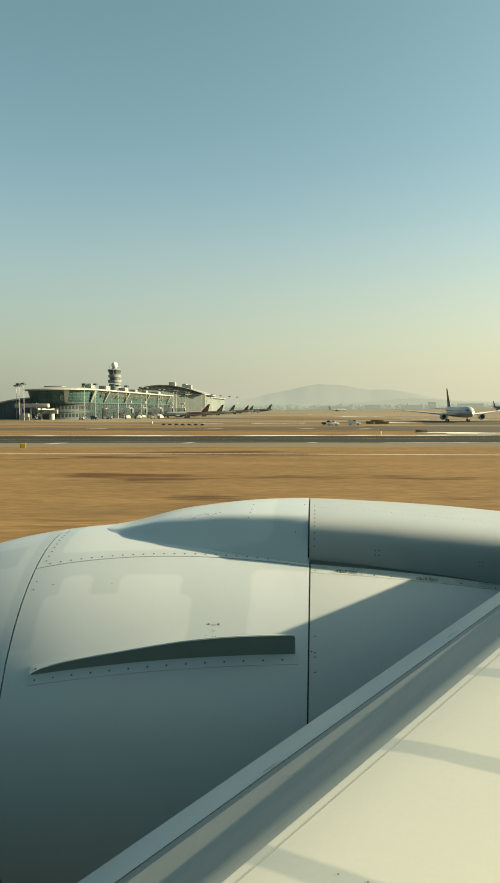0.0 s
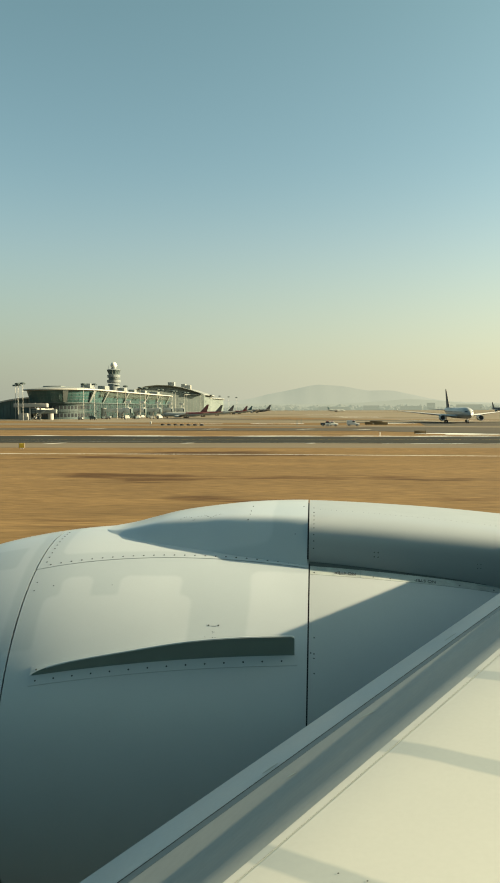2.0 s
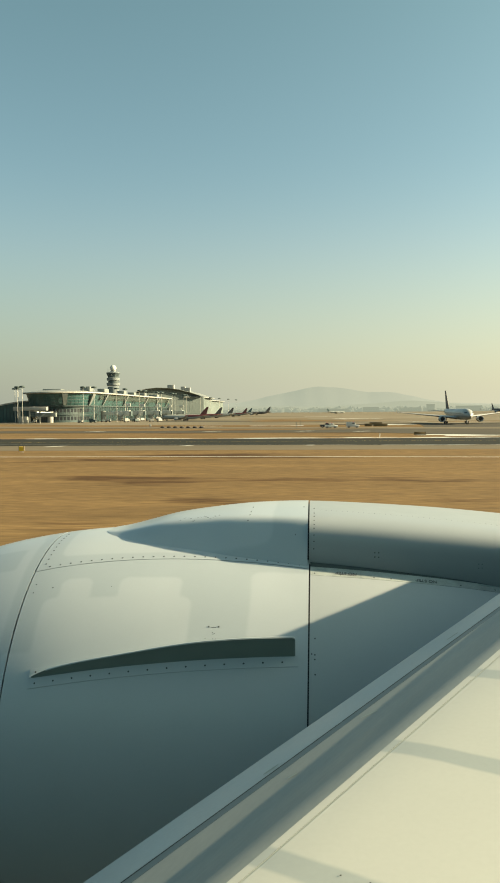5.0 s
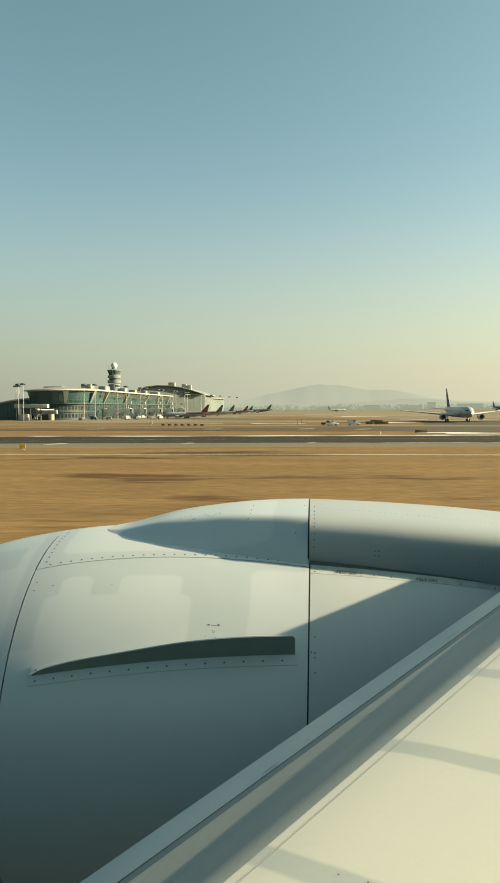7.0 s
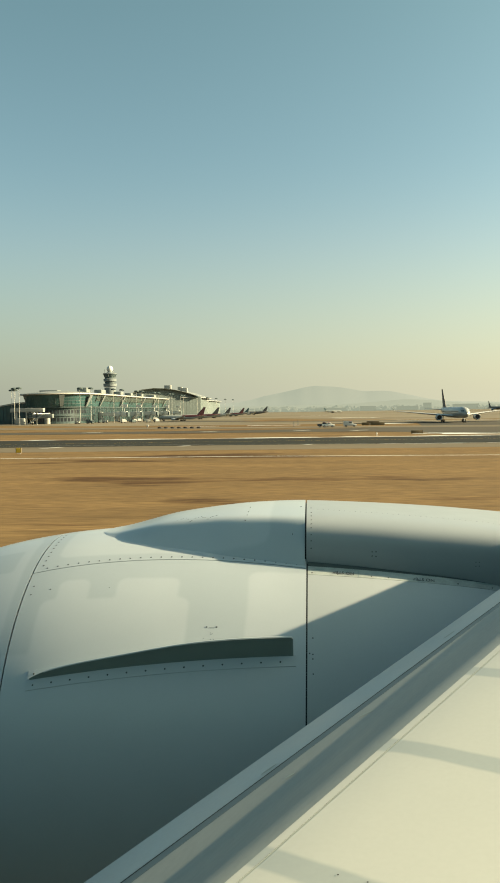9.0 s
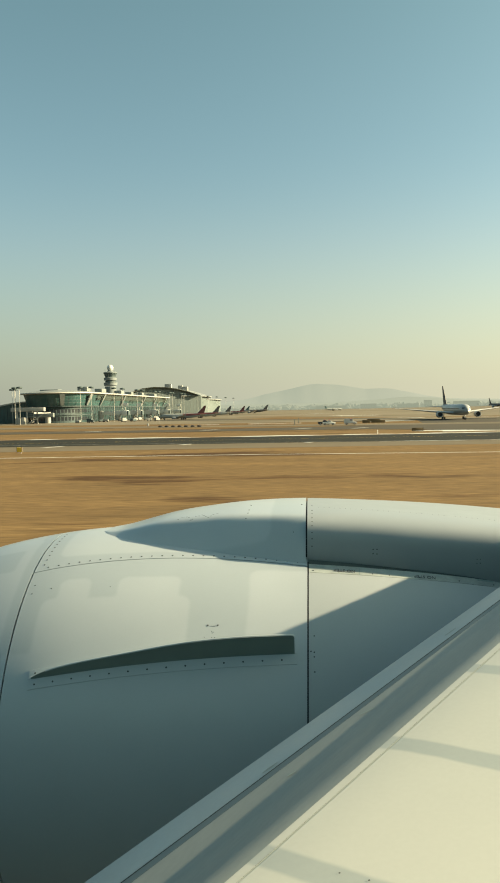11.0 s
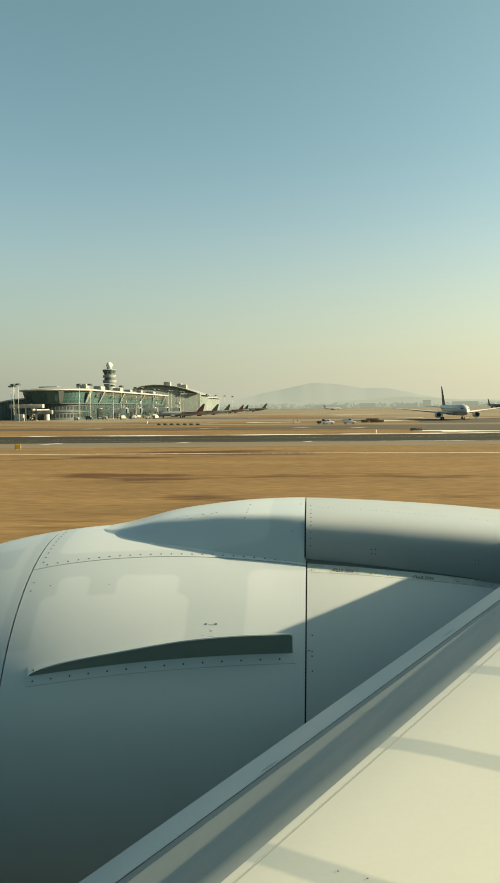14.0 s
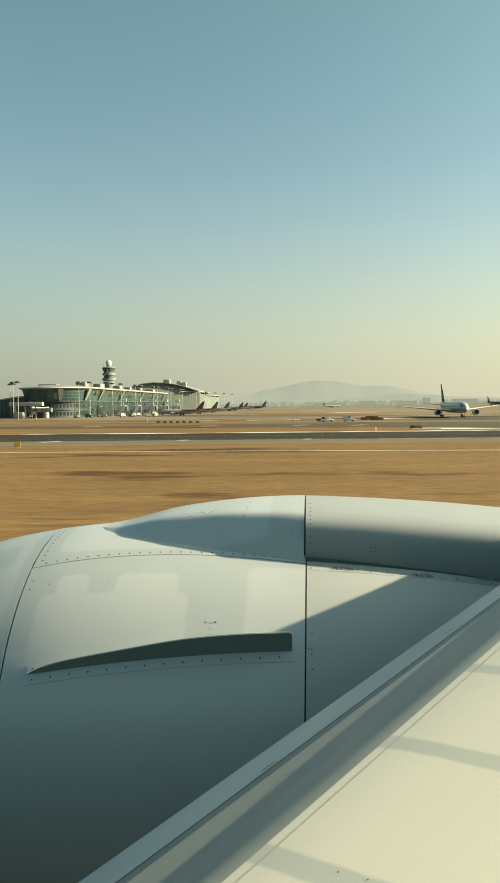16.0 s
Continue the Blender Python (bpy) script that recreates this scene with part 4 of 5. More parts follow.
def build_airliner(label, upper_mat, lower_mat, fin_mat, at, lettering=None, stripes=(), emblem=False, group="", long=63.7, tail=None, tail_from=8):
    """A twin-engined wide-body with its nose towards +x at 0, wheels on z 0."""
    k = long / 63.7
    air = thing("airliner", label, "airliner", group, at)
    r = 2.76 * k
    zc = 4.88 * k
    body = [(0, zc - 0.75 * k, 0.05), (-0.5 * k, zc - 0.68 * k, 0.75 * k), (-1.6 * k, zc - 0.5 * k, 1.4 * k), (-3.2 * k, zc - 0.28 * k, 2.02 * k), (-5.5 * k, zc - 0.08 * k, 2.55 * k), (-8.5 * k, zc, r),
            (-20 * k, zc, r), (-32 * k, zc, r), (-42 * k, zc, r), (-48 * k, zc + 0.35 * k, 2.5 * k), (-54 * k, zc + 0.95 * k, 1.85 * k), (-60 * k, zc + 1.55 * k, 1.0 * k), (-63.7 * k, zc + 1.9 * k, 0.3 * k)]
    n = 28
    rows = section(body, n)
    hi = [[row[i % n] for i in range(-1, 16)] for row in rows]
    lo = [[row[i % n] for i in range(15, 28)] for row in rows]
    fuse = part("fuselage", loft(hi), upper_mat, air)
    part("belly", loft(lo), lower_mat, air, "grey lower fuselage")
    if tail:
        t_rows = section([(x, z, rr + 0.05) for x, z, rr in body[tail_from:]], n)
        part("tail_cone", loft([[row[i % n] for i in range(0, 15)] for row in t_rows[1:]]), tail[0], air, "red upper rear fuselage")
        part("tail_cone", loft([[row[i % n] for i in range(14, 29)] for row in t_rows[1:]]), tail[1], air, "lower rear fuselage")
    if not group:                                       # windows too small to tell apart are left out on the far ones
        pane = mesh_of("cabin_window", boxed(-0.12, 0.12, -0.03, 0.03, -0.18 * k, 0.18 * k), PANE, False)
        for i in range(78):
            if i % 19 == 17:
                continue
            for s in (-1, 1):
                ob = new("cabin_window", pane)
                ob.parent = fuse
                ob.location = ((-8 - i * 0.53) * k, s * (math.sqrt(r * r - (0.53 * k) ** 2) - 0.005), zc + 0.53 * k)
    for s in (-1, 1):
        for i in range(3):
            quad = []
            for dx, dz in ((0, 0.48), (0.56, 0.50), (0, 1.08), (0.56, 1.05)):
                x, z = -(2.1 + 0.62 * i + dx + (0.35 if dz > 1 else 0)) * k, zc + dz * k
                cz, rr = np.interp(-x, [-row[0] for row in body], [row[1] for row in body]), np.interp(-x, [-row[0] for row in body], [row[2] for row in body])
                quad.append(Vector((x, s * (math.sqrt(max(0.01, rr * rr - (z - cz) ** 2)) + 0.04), z)))
            part("cockpit_window", loft([quad[:2], quad[2:]]), PANE, fuse, "dark cockpit window", smooth=False)
        wing_ = part("wing", plate(((-21 * k, s * 2.2 * k, zc - 1.7 * k), (-32.5 * k, s * 2.2 * k, zc - 1.9 * k)), ((-39 * k, s * 29 * k, zc + 1.1 * k), (-41.6 * k, s * 29 * k, zc + 1.1 * k)), 0.75 * k, 0.14 * k), WINGGREY, air, "pale grey swept wing")
        part("winglet", plate(((-39.2 * k, s * 28.9 * k, zc + 1.1 * k), (-41.6 * k, s * 28.9 * k, zc + 1.1 * k)), ((-41.4 * k, s * 29.9 * k, zc + 3.2 * k), (-42.6 * k, s * 29.9 * k, zc + 3.2 * k)), 0.12 * k, 0.05 * k, "y"), upper_mat, wing_)
        ez, ey = zc - 2.35 * k, s * 9.4 * k
        ring = [[Vector((x * k, ey + rr * k * math.cos(t * math.pi / 11), ez + rr * k * math.sin(t * math.pi / 11))) for t in range(22)]
                for x, rr in ((-19.6, 1.02), (-19.2, 1.22), (-19.0, 1.36), (-19.4, 1.48), (-20.6, 1.56), (-22.6, 1.52), (-24.4, 1.25), (-24.5, 0.8))]
        eng = part("engine", loft(ring, closed=True, caps=False), SILVER, air, "grey jet engine under the wing")
        part("engine_fan", loft([[Vector((-19.7 * k, ey + 1.05 * k * math.cos(t * math.pi / 11), ez + 1.05 * k * math.sin(t * math.pi / 11))) for t in range(22)],
                                 [Vector((-19.5 * k, ey + 0.05 * math.cos(t * math.pi / 11), ez + 0.05 * math.sin(t * math.pi / 11))) for t in range(22)]], closed=True), DARK, eng, "dark fan face")
        part("pylon", plate(((-21.0 * k, ey, ez + 1.3 * k), (-26 * k, ey, ez + 0.6 * k)), ((-24.0 * k, ey, zc - 1.0 * k), (-29 * k, ey, zc - 1.0 * k)), 0.2 * k, 0.2 * k, "y"), SILVER, air)
        part("tailplane", plate(((-53.5 * k, s * 1.0 * k, zc + 1.3 * k), (-59.0 * k, s * 1.0 * k, zc + 1.3 * k)), ((-59.5 * k, s * 9.7 * k, zc + 2.1 * k), (-61.7 * k, s * 9.7 * k, zc + 2.1 * k)), 0.3 * k, 0.1 * k), WINGGREY, air)
        leg = part("main_gear_leg", tube((-32.2 * k, s * 5.3 * k, 0.6), (-32.2 * k, s * 5.0 * k, zc - 1.9 * k), 0.2 * k), STEEL, air)
        for dx in (-0.75, 0.75):
            for dy in (-0.55, 0.55):
                part("wheel", tube((-32.2 * k + dx, s * 5.3 * k + dy - 0.2, 0.62), (-32.2 * k + dx, s * 5.3 * k + dy + 0.2, 0.62), 0.62, n=16), TYRE, leg)
    leg = part("nose_gear_leg", tube((-6.7 * k, 0, 0.5), (-6.7 * k, 0, zc - 2.2 * k), 0.13 * k), STEEL, air)
    for dy in (-0.35, 0.35):
        part("wheel", tube((-6.7 * k, dy - 0.14, 0.5), (-6.7 * k, dy + 0.14, 0.5), 0.5, n=16), TYRE, leg)
    root, tip = ((-50.2 * k, 0, zc + 2.3 * k), (-59.3 * k, 0, zc + 2.2 * k)), ((-59.8 * k, 0, 17.6 * k), (-62.5 * k, 0, 17.6 * k))
    fin = part("fin", plate(root, tip, 0.42 * k, 0.16 * k, "y"), fin_mat, air)
    for s0, s1, m in stripes:
        ch = [(Vector(root[0]).lerp(Vector(tip[0]), s), Vector(root[1]).lerp(Vector(tip[1]), s)) for s in (s0, s1)]
        part("fin_stripe", plate(ch[0], ch[1], 0.46 * k - 0.2 * s0, 0.46 * k - 0.2 * s1, "y"), m, fin)
    if emblem:
        for s in (-1, 1):
            c = Vector((-57.2 * k, s * 0.36, zc + 6.2 * k))
            for half, m in ((0, RED), (1, NAVY)):
                bm = bmesh.new()
                pts = [c + Vector((1.75 * k * math.cos(radians(g)), 0, 1.75 * k * math.sin(radians(g)))) for g in range(180 * half, 180 * half + 181, 10)]
                vs = [bm.verts.new(p) for p in pts] + [bm.verts.new(p + Vector((0, -s * 0.06, 0))) for p in pts]
                m_ = len(pts)
                bm.faces.new(vs[:m_]), bm.faces.new(vs[m_:][::-1])
                for i in range(m_):
                    bm.faces.new((vs[i], vs[(i + 1) % m_], vs[m_ + (i + 1) % m_], vs[m_ + i]))
                part("emblem_half", bm, m, fin, "round red and blue tail emblem", smooth=False)
    if lettering:
        for s in (-1, 1):
            widths = (1.1, 1.2, 1.0, 1.0, 1.2, 1.1, 0, 1.2, 0.5, 1.1)
            x = lettering
            for i, w in enumerate(widths if s > 0 else widths[::-1]):
                if w:
                    ang = radians(30)
                    yy = s * (r * math.cos(ang) + 0.02)
                    bm = boxed(x - w, x - 0.1, -0.02, 0.02, -0.45, 0.45, 0.01)
                    ob = part("lettering_bar", bm, RED if (i if s > 0 else 9 - i) == 1 else BLUEINK, fuse, "dark blue bar of the airline title", smooth=False)
                    ob.matrix_local = Matrix.Translation((0, yy, zc + r * math.sin(ang))) @ Matrix.Rotation(s * ang, 4, "X")
                x -= (w or 0.6) + 0.25
    return air


build_airliner("teal airliner with a silver-grey belly taxiing on the dark taxiway", TEAL, SILVER, TEAL, pose(-299, 192, 0.07), lettering=-10.5, emblem=True, long=63.7)
YELLOW_TAIL = ((0.0, 0.10, NAVY), (0.10, 0.30, RED), (0.30, 0.74, GOLD))
build_airliner("white airliner with a yellow and red tail parked beside the terminal", CREAM, CREAM, CREAM, pose(-227, 525, 0.08, 0, 0, 4), long=63.7, stripes=YELLOW_TAIL, tail=(RED, NAVY))
build_airliner("white wide-body airliner taxiing nose-on, backlight shade put into its paint", BACKLIT, BACKLIT, FAR_BROWN, pose(75.0, 379, 0.07, 0, 0, -88.5), long=63.7)
build_airliner("white airliner with a red fin, seen from behind on the taxiway", CREAM, CREAM, RED, pose(175, 372, 0.07, 0, 0, 92), long=60)
GATES = "airliners at the gates"
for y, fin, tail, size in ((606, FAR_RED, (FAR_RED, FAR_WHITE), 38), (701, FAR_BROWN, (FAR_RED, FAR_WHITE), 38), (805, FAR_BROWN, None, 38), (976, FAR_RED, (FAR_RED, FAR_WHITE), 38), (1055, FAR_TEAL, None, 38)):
    build_airliner("white airliner dulled in paint for haze, nose-in at a gate", FAR_WHITE, FAR_WHITE, fin, pose(-80 - size * 0.96, y, 0.08, 0, 0, 176), group=GATES, long=size, tail=tail, tail_from=6)
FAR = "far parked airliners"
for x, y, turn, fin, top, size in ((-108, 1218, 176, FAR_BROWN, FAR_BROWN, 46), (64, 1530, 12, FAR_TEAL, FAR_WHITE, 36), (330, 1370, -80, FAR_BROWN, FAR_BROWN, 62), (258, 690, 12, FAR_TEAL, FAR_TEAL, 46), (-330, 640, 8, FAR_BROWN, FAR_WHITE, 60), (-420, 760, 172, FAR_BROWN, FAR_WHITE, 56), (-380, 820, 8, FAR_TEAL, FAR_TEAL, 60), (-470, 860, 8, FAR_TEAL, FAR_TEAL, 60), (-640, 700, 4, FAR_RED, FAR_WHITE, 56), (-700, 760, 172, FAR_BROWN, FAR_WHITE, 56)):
    build_airliner("far-off airliner parked on the apron, haze painted into its colours", top, FAR_WHITE if top != FAR_BROWN else top, fin, pose(x, y, 0.08, 0, 0, turn), group=FAR, long=size)
ORANGES = "orange-tailed airliners"
for x in (300, 366):
    build_airliner("white airliner with a bright orange tail parked by the dark terminal", CREAM, CREAM, ORANGE, pose(x + 12, 652, 0.08, 0, 0, 10), group=ORANGES, long=40)

# ---- terminal: a long concourse with a round end ----
terminal = thing("terminal", "long green-glazed airport concourse with a pale overhanging roof and round end", "terminal", at=pose(0, 0, 0.066))
CX, CY, CW, FAR_Y = -185.0, 572.0, 25.0, 884.0             # middle of the round end, its half width, and the concourse's far end


def outline(grow, z, step=4.0):
    """The concourse's outline in plan, from the far end of one long side round the nose to that of the other."""
    n = int((FAR_Y - CY) / step)
    side = [Vector((CX + CW + grow, FAR_Y + (CY - FAR_Y) * i / n, z)) for i in range(n)]
    nose = [Vector((CX + (CW + grow) * math.cos(t), CY - (CW + grow) * 1.05 * math.sin(t), z)) for t in (math.pi * k / 26 for k in range(27))]
    return side + nose + [Vector((2 * CX - p.x, p.y, z)) for p in reversed(side)]


def skin(name, levels, material, label="", parent=None):
    return part(name, loft([outline(g, z) for g, z in levels]), material, parent or terminal, label)


skin("base_wall", ((-4.0, -0.2), (-4.0, 11.6)), BASEGLASS, "dark glazed lower floors")
skin("floor_slab", ((-4.2, 5.5), (-3.2, 5.5), (-3.2, 5.9), (-4.2, 5.9)), DARKWALL, "dark floor edge")
skin("floor_slab", ((-4.2, 11.5), (-2.3, 11.5), (-2.2, 12.2), (-4.2, 12.3)), DARKWALL, "dark floor edge under the glass wall")
glass_wall = skin("glass_wall", ((-2.4, 12.3), (0.2, 20.6)), GLASS, "outward-leaning green glass wall")
skin("roof_rim", ((-1.0, 20.6), (2.4, 21.0), (2.7, 21.3), (2.5, 21.9), (1.5, 22.05)), ROOF, "bright overhanging metal rim")
skin("roof", ((1.6, 22.0), (-3, 22.5), (-10, 23.4), (-17, 23.9), (-23, 24.1)), HAZEROOF, "grey metal roof")
low, high = outline(-2.35, 12.4), outline(0.2, 20.5)
for i, (a_, b_) in enumerate(zip(low, high)):
    if a_.x > CX - 20 and a_.y < 840:
        part("mullion", tube(a_, b_, 0.09, n=4), DARKWALL, glass_wall)
for f in (0.25, 0.5, 0.75):
    row = [outline(-2.4 + 2.6 * f + g, 12.3 + 8.3 * f + h) for g, h in ((0.0, -0.1), (0.1, -0.08), (0.1, 0.08), (0.0, 0.1))]
    part("transom", loft(row), DARKWALL, glass_wall)
for k in range(7):                                         # louvres under the roof's edge along the gates
    z, g = 16.6 + 0.58 * k, -1.05 + 0.18 * k
    rows = [[Vector((CX + CW + g + dx, y, z + dz)) for y in (FAR_Y - 2, 800, 700, CY + 14)] for dx, dz in ((0.0, 0.0), (0.5, -0.12), (0.5, 0.02), (0.0, 0.2))]
    part("louvre", loft(rows), LOUVRE, terminal, "olive-grey louvre", smooth=False)
win = mesh_of("window", boxed(-0.9, 0.9, -0.08, 0.12, -1.3, 1.3), PANE, False)
col = mesh_of("column", tube((0, 0, -0.2), (0, 0, 11.5), 0.24, n=8), DARKWALL)
base_panel = mesh_of("base_panel", boxed(-1.9, 1.9, -0.03, 0.03, -4.6, 4.9, 0.01), DARKWALL, False)
path = outline(-3.95, 0, 7.0)
for i, (a_, b_) in enumerate(zip(path, path[1:])):
    d = b_ - a_
    if a_.x < CX - 22 or d.length < 1:
        continue
    for z in (2.9, 8.6):
        ob = new("window", win)
        ob.parent = terminal
        ob.matrix_local = Matrix.Translation((a_ + b_) / 2 + Vector((0, 0, z))) @ Matrix.Rotation(math.atan2(d.y, d.x), 4, "Z")
    if a_.y < CY:                                          # the round end: grey cladding between the glazing, and no columns
        if CX < a_.x < CX + 16:
            ob = new("base_panel", base_panel)
            ob.parent = terminal
            ob.matrix_local = Matrix.Translation((a_ + b_) / 2 + Vector((0, 0, 4.6))) @ Matrix.Rotation(math.atan2(d.y, d.x), 4, "Z")
        continue
    ob = new("column", col)
    ob.parent = terminal
    ob.location = a_ + (a_ - Vector((CX, max(a_.y, CY), 0))).normalized() * 2.6
# pale slanting wind fins between floor edge and roof
fin_mesh = mesh_of("roof_fin", loft([[Vector((x0, y0, z)) for x0, y0 in ((o - 0.4, -w), (o + 0.5, -w), (o + 0.5, w), (o - 0.4, w))] for o, w, z in ((-1.8, 1.0, 12.4), (2.6, 2.0, 20.6))], closed=True, caps=True), PANEL)
for y in (600, 667, 750, 806, 862):
    ob = new("roof_fin", fin_mesh)
    ob.parent = terminal
    ob.location = (CX + CW, y, 0)
for t in (1.16, 0.25):
    ob = new("roof_fin", fin_mesh)
    ob.parent = terminal
    ob.matrix_local = Matrix.Translation((CX + CW * math.cos(t), CY - CW * 1.05 * math.sin(t), 0)) @ Matrix.Rotation(-t, 4, "Z")
for x, y, w, d, h in ((-196, 582, 14, 9, 2.4), (-172, 588, 7.5, 10, 4.2), (-171, 630, 6, 14, 3.6), (-170, 690, 7, 10, 3.4), (-169, 728, 6, 9, 2.8), (-169, 775, 6, 9, 3.0), (-172, 846, 9, 12, 3.0)):
    part("roof_plant", boxed(x - w / 2, x + w / 2, y, y + d, 22.0, 22.6 + h, 0.25), PANEL, terminal, "grey roof plant box")
part("end_wall", boxed(CX - CW + 1, CX + CW - 1, FAR_Y - 0.6, FAR_Y, -0.2, 20.4), PANEL, terminal)
# lower glazed hall beside the round end, its roof falling away
hall_rows = [(-207 - 27 * i / 10, 566 + 3 * i / 10, 15.5 - 3.6 * (i / 10) ** 1.6) for i in range(11)]
side_glass = part("side_hall", loft([[Vector((x, y, -0.2)) for x, y, h in hall_rows], [Vector((x, y, h)) for x, y, h in hall_rows]]), GLASS, terminal, "lower green glazed side hall", smooth=False)
part("side_hall", loft([[Vector((-234, 569, -0.2)), Vector((-234, 690, -0.2))], [Vector((-234, 569, 11.9)), Vector((-234, 690, 11.9))]]), GLASS, terminal, smooth=False)
part("side_roof", loft([[Vector((x, y - 1.2, h - 0.3)) for x, y, h in hall_rows], [Vector((x, y - 1.4, h + 0.7)) for x, y, h in hall_rows], [Vector((x, y + 120, h + 1.6)) for x, y, h in hall_rows]]), ROOF, terminal, "pale sloping roof of the side hall")
for i in range(11):
    x, y, h = hall_rows[i]
    part("pier", boxed(x - 0.2, x + 0.2, y - 0.3, y + 0.1, 0, h), DARKWALL, side_glass)
part("annex", boxed(-250, -234.5, 574, 600, -0.2, 9.0, 0.3), DARKWALL, terminal, "low dark annex")
part("annex_roof", boxed(-251, -234.4, 573, 601, 9.0, 9.9, 0.2), PANEL, terminal)

# main terminal behind, under a broad arched roof
main_hall = thing("main_terminal", "main terminal under a broad arched roof, haze in its colours", "terminal", at=pose(0, 0, 0.066))
arch = [(-236, 30.5), (-230, 34.0), (-220, 37.2), (-206, 38.9), (-192, 38.5), (-178, 36.4), (-164, 32.6), (-148, 27.2)]
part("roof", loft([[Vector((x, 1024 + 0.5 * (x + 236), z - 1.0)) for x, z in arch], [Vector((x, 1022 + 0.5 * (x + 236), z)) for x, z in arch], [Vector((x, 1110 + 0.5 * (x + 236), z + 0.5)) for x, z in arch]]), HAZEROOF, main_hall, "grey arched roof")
front = part("glass_wall", loft([[Vector((x, 1030 + 0.5 * (x + 236), -0.2)) for x, z in arch], [Vector((x, 1030 + 0.5 * (x + 236), z - 0.9)) for x, z in arch]]), HAZEGLASS, main_hall, "tall glazed front greyed for haze", smooth=False)
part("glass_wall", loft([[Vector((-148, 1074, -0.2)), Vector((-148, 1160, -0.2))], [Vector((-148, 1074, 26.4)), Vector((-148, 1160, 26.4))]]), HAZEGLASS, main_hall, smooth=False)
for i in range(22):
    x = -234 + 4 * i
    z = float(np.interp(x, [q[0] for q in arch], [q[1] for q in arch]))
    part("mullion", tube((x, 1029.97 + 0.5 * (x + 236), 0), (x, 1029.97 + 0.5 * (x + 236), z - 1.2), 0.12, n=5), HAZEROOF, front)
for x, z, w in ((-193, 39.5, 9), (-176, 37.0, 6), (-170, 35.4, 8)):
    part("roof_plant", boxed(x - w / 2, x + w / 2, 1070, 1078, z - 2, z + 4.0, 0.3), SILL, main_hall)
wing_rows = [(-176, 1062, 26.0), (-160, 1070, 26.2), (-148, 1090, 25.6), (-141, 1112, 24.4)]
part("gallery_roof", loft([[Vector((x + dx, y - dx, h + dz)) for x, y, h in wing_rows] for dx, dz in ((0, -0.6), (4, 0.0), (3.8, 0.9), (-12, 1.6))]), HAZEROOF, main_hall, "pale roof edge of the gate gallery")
part("gallery_glass", loft([[Vector((x, y, -0.2)) for x, y, h in wing_rows], [Vector((x, y, h)) for x, y, h in wing_rows]]), HAZEGLASS, main_hall, "glazed gallery greyed for haze", smooth=False)

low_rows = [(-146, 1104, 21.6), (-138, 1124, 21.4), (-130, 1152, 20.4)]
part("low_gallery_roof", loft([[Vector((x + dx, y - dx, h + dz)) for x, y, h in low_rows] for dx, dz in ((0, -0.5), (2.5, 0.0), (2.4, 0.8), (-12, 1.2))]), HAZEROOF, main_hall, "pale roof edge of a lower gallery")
part("low_gallery_glass", loft([[Vector((x, y, -0.2)) for x, y, h in low_rows], [Vector((x, y, h)) for x, y, h in low_rows]]), HAZEGLASS, main_hall, "glazed lower gallery greyed for haze", smooth=False)

# ramp tower
tower = thing("ramp_tower", "grey concrete ramp control tower with ringed galleries and a white dome", "tower", at=pose(-242, 949, 0.066))
prof = [(-0.2, 7.0), (38, 7.0), (39, 7.6), (39.4, 8.0), (42.6, 8.3), (43.0, 6.4), (45.0, 6.3), (45.4, 7.7), (48.4, 8.0), (48.8, 6.4), (50.0, 6.4), (52.6, 7.2), (54.4, 8.4), (55.0, 8.5), (55.6, 7.0), (56.2, 3.6), (57.4, 2.8)]
ts = [2 * math.pi * k / 48 for k in range(48)]


def turned(rows, n=2):
    return [[Vector((r * math.cos(t), r * math.sin(t), z)) for t in ts[::n]] for z, r in rows]


part("shaft", loft(turned(prof[:2]), closed=True), TOWERCON, tower)
for k, nm in ((2, "gallery"), (5, "neck"), (7, "gallery"), (9, "neck")):
    part(nm, loft(turned(prof[k:k + 3 if nm == "gallery" else k + 2] if nm == "gallery" else prof[k:k + 2]), closed=True, caps=True), TOWERCON if nm == "gallery" else DARKWALL, tower, "ringed concrete gallery" if nm == "gallery" else "dark recessed ring")
part("cab", loft(turned(prof[10:13]), closed=True), DARKWALL, tower, "dark glazed control cab")
for t in ts[::4]:
    part("cab_post", tube((6.45 * math.cos(t), 6.45 * math.sin(t), 50.0), (8.45 * math.cos(t), 8.45 * math.sin(t), 54.4), 0.16, n=5), PANEL, tower)
part("cab_roof", loft(turned(prof[12:]), closed=True, caps=True), TOWERCON, tower)
bm = bmesh.new()
bmesh.ops.create_uvsphere(bm, u_segments=24, v_segments=14, radius=3.9, matrix=Matrix.Translation((0, 0, 60.6)))
part("radar_dome", bm, CREAM, tower, "white radar dome")
for x, h in ((-2.6, 60.0), (2.4, 59.0)):
    part("aerial", tube((x * 2.2, -3, 55), (x * 2.2, -3, h), 0.14, n=5), POST, tower)
part("stair_block", boxed(7, 15, -5, 5, -0.2, 32, 0.2), PANEL, tower, "grey stair block")
part("stair_block", boxed(-10, 18, 6, 22, -0.2, 14.0, 0.2), PANEL, tower, "low grey block at the tower's foot")

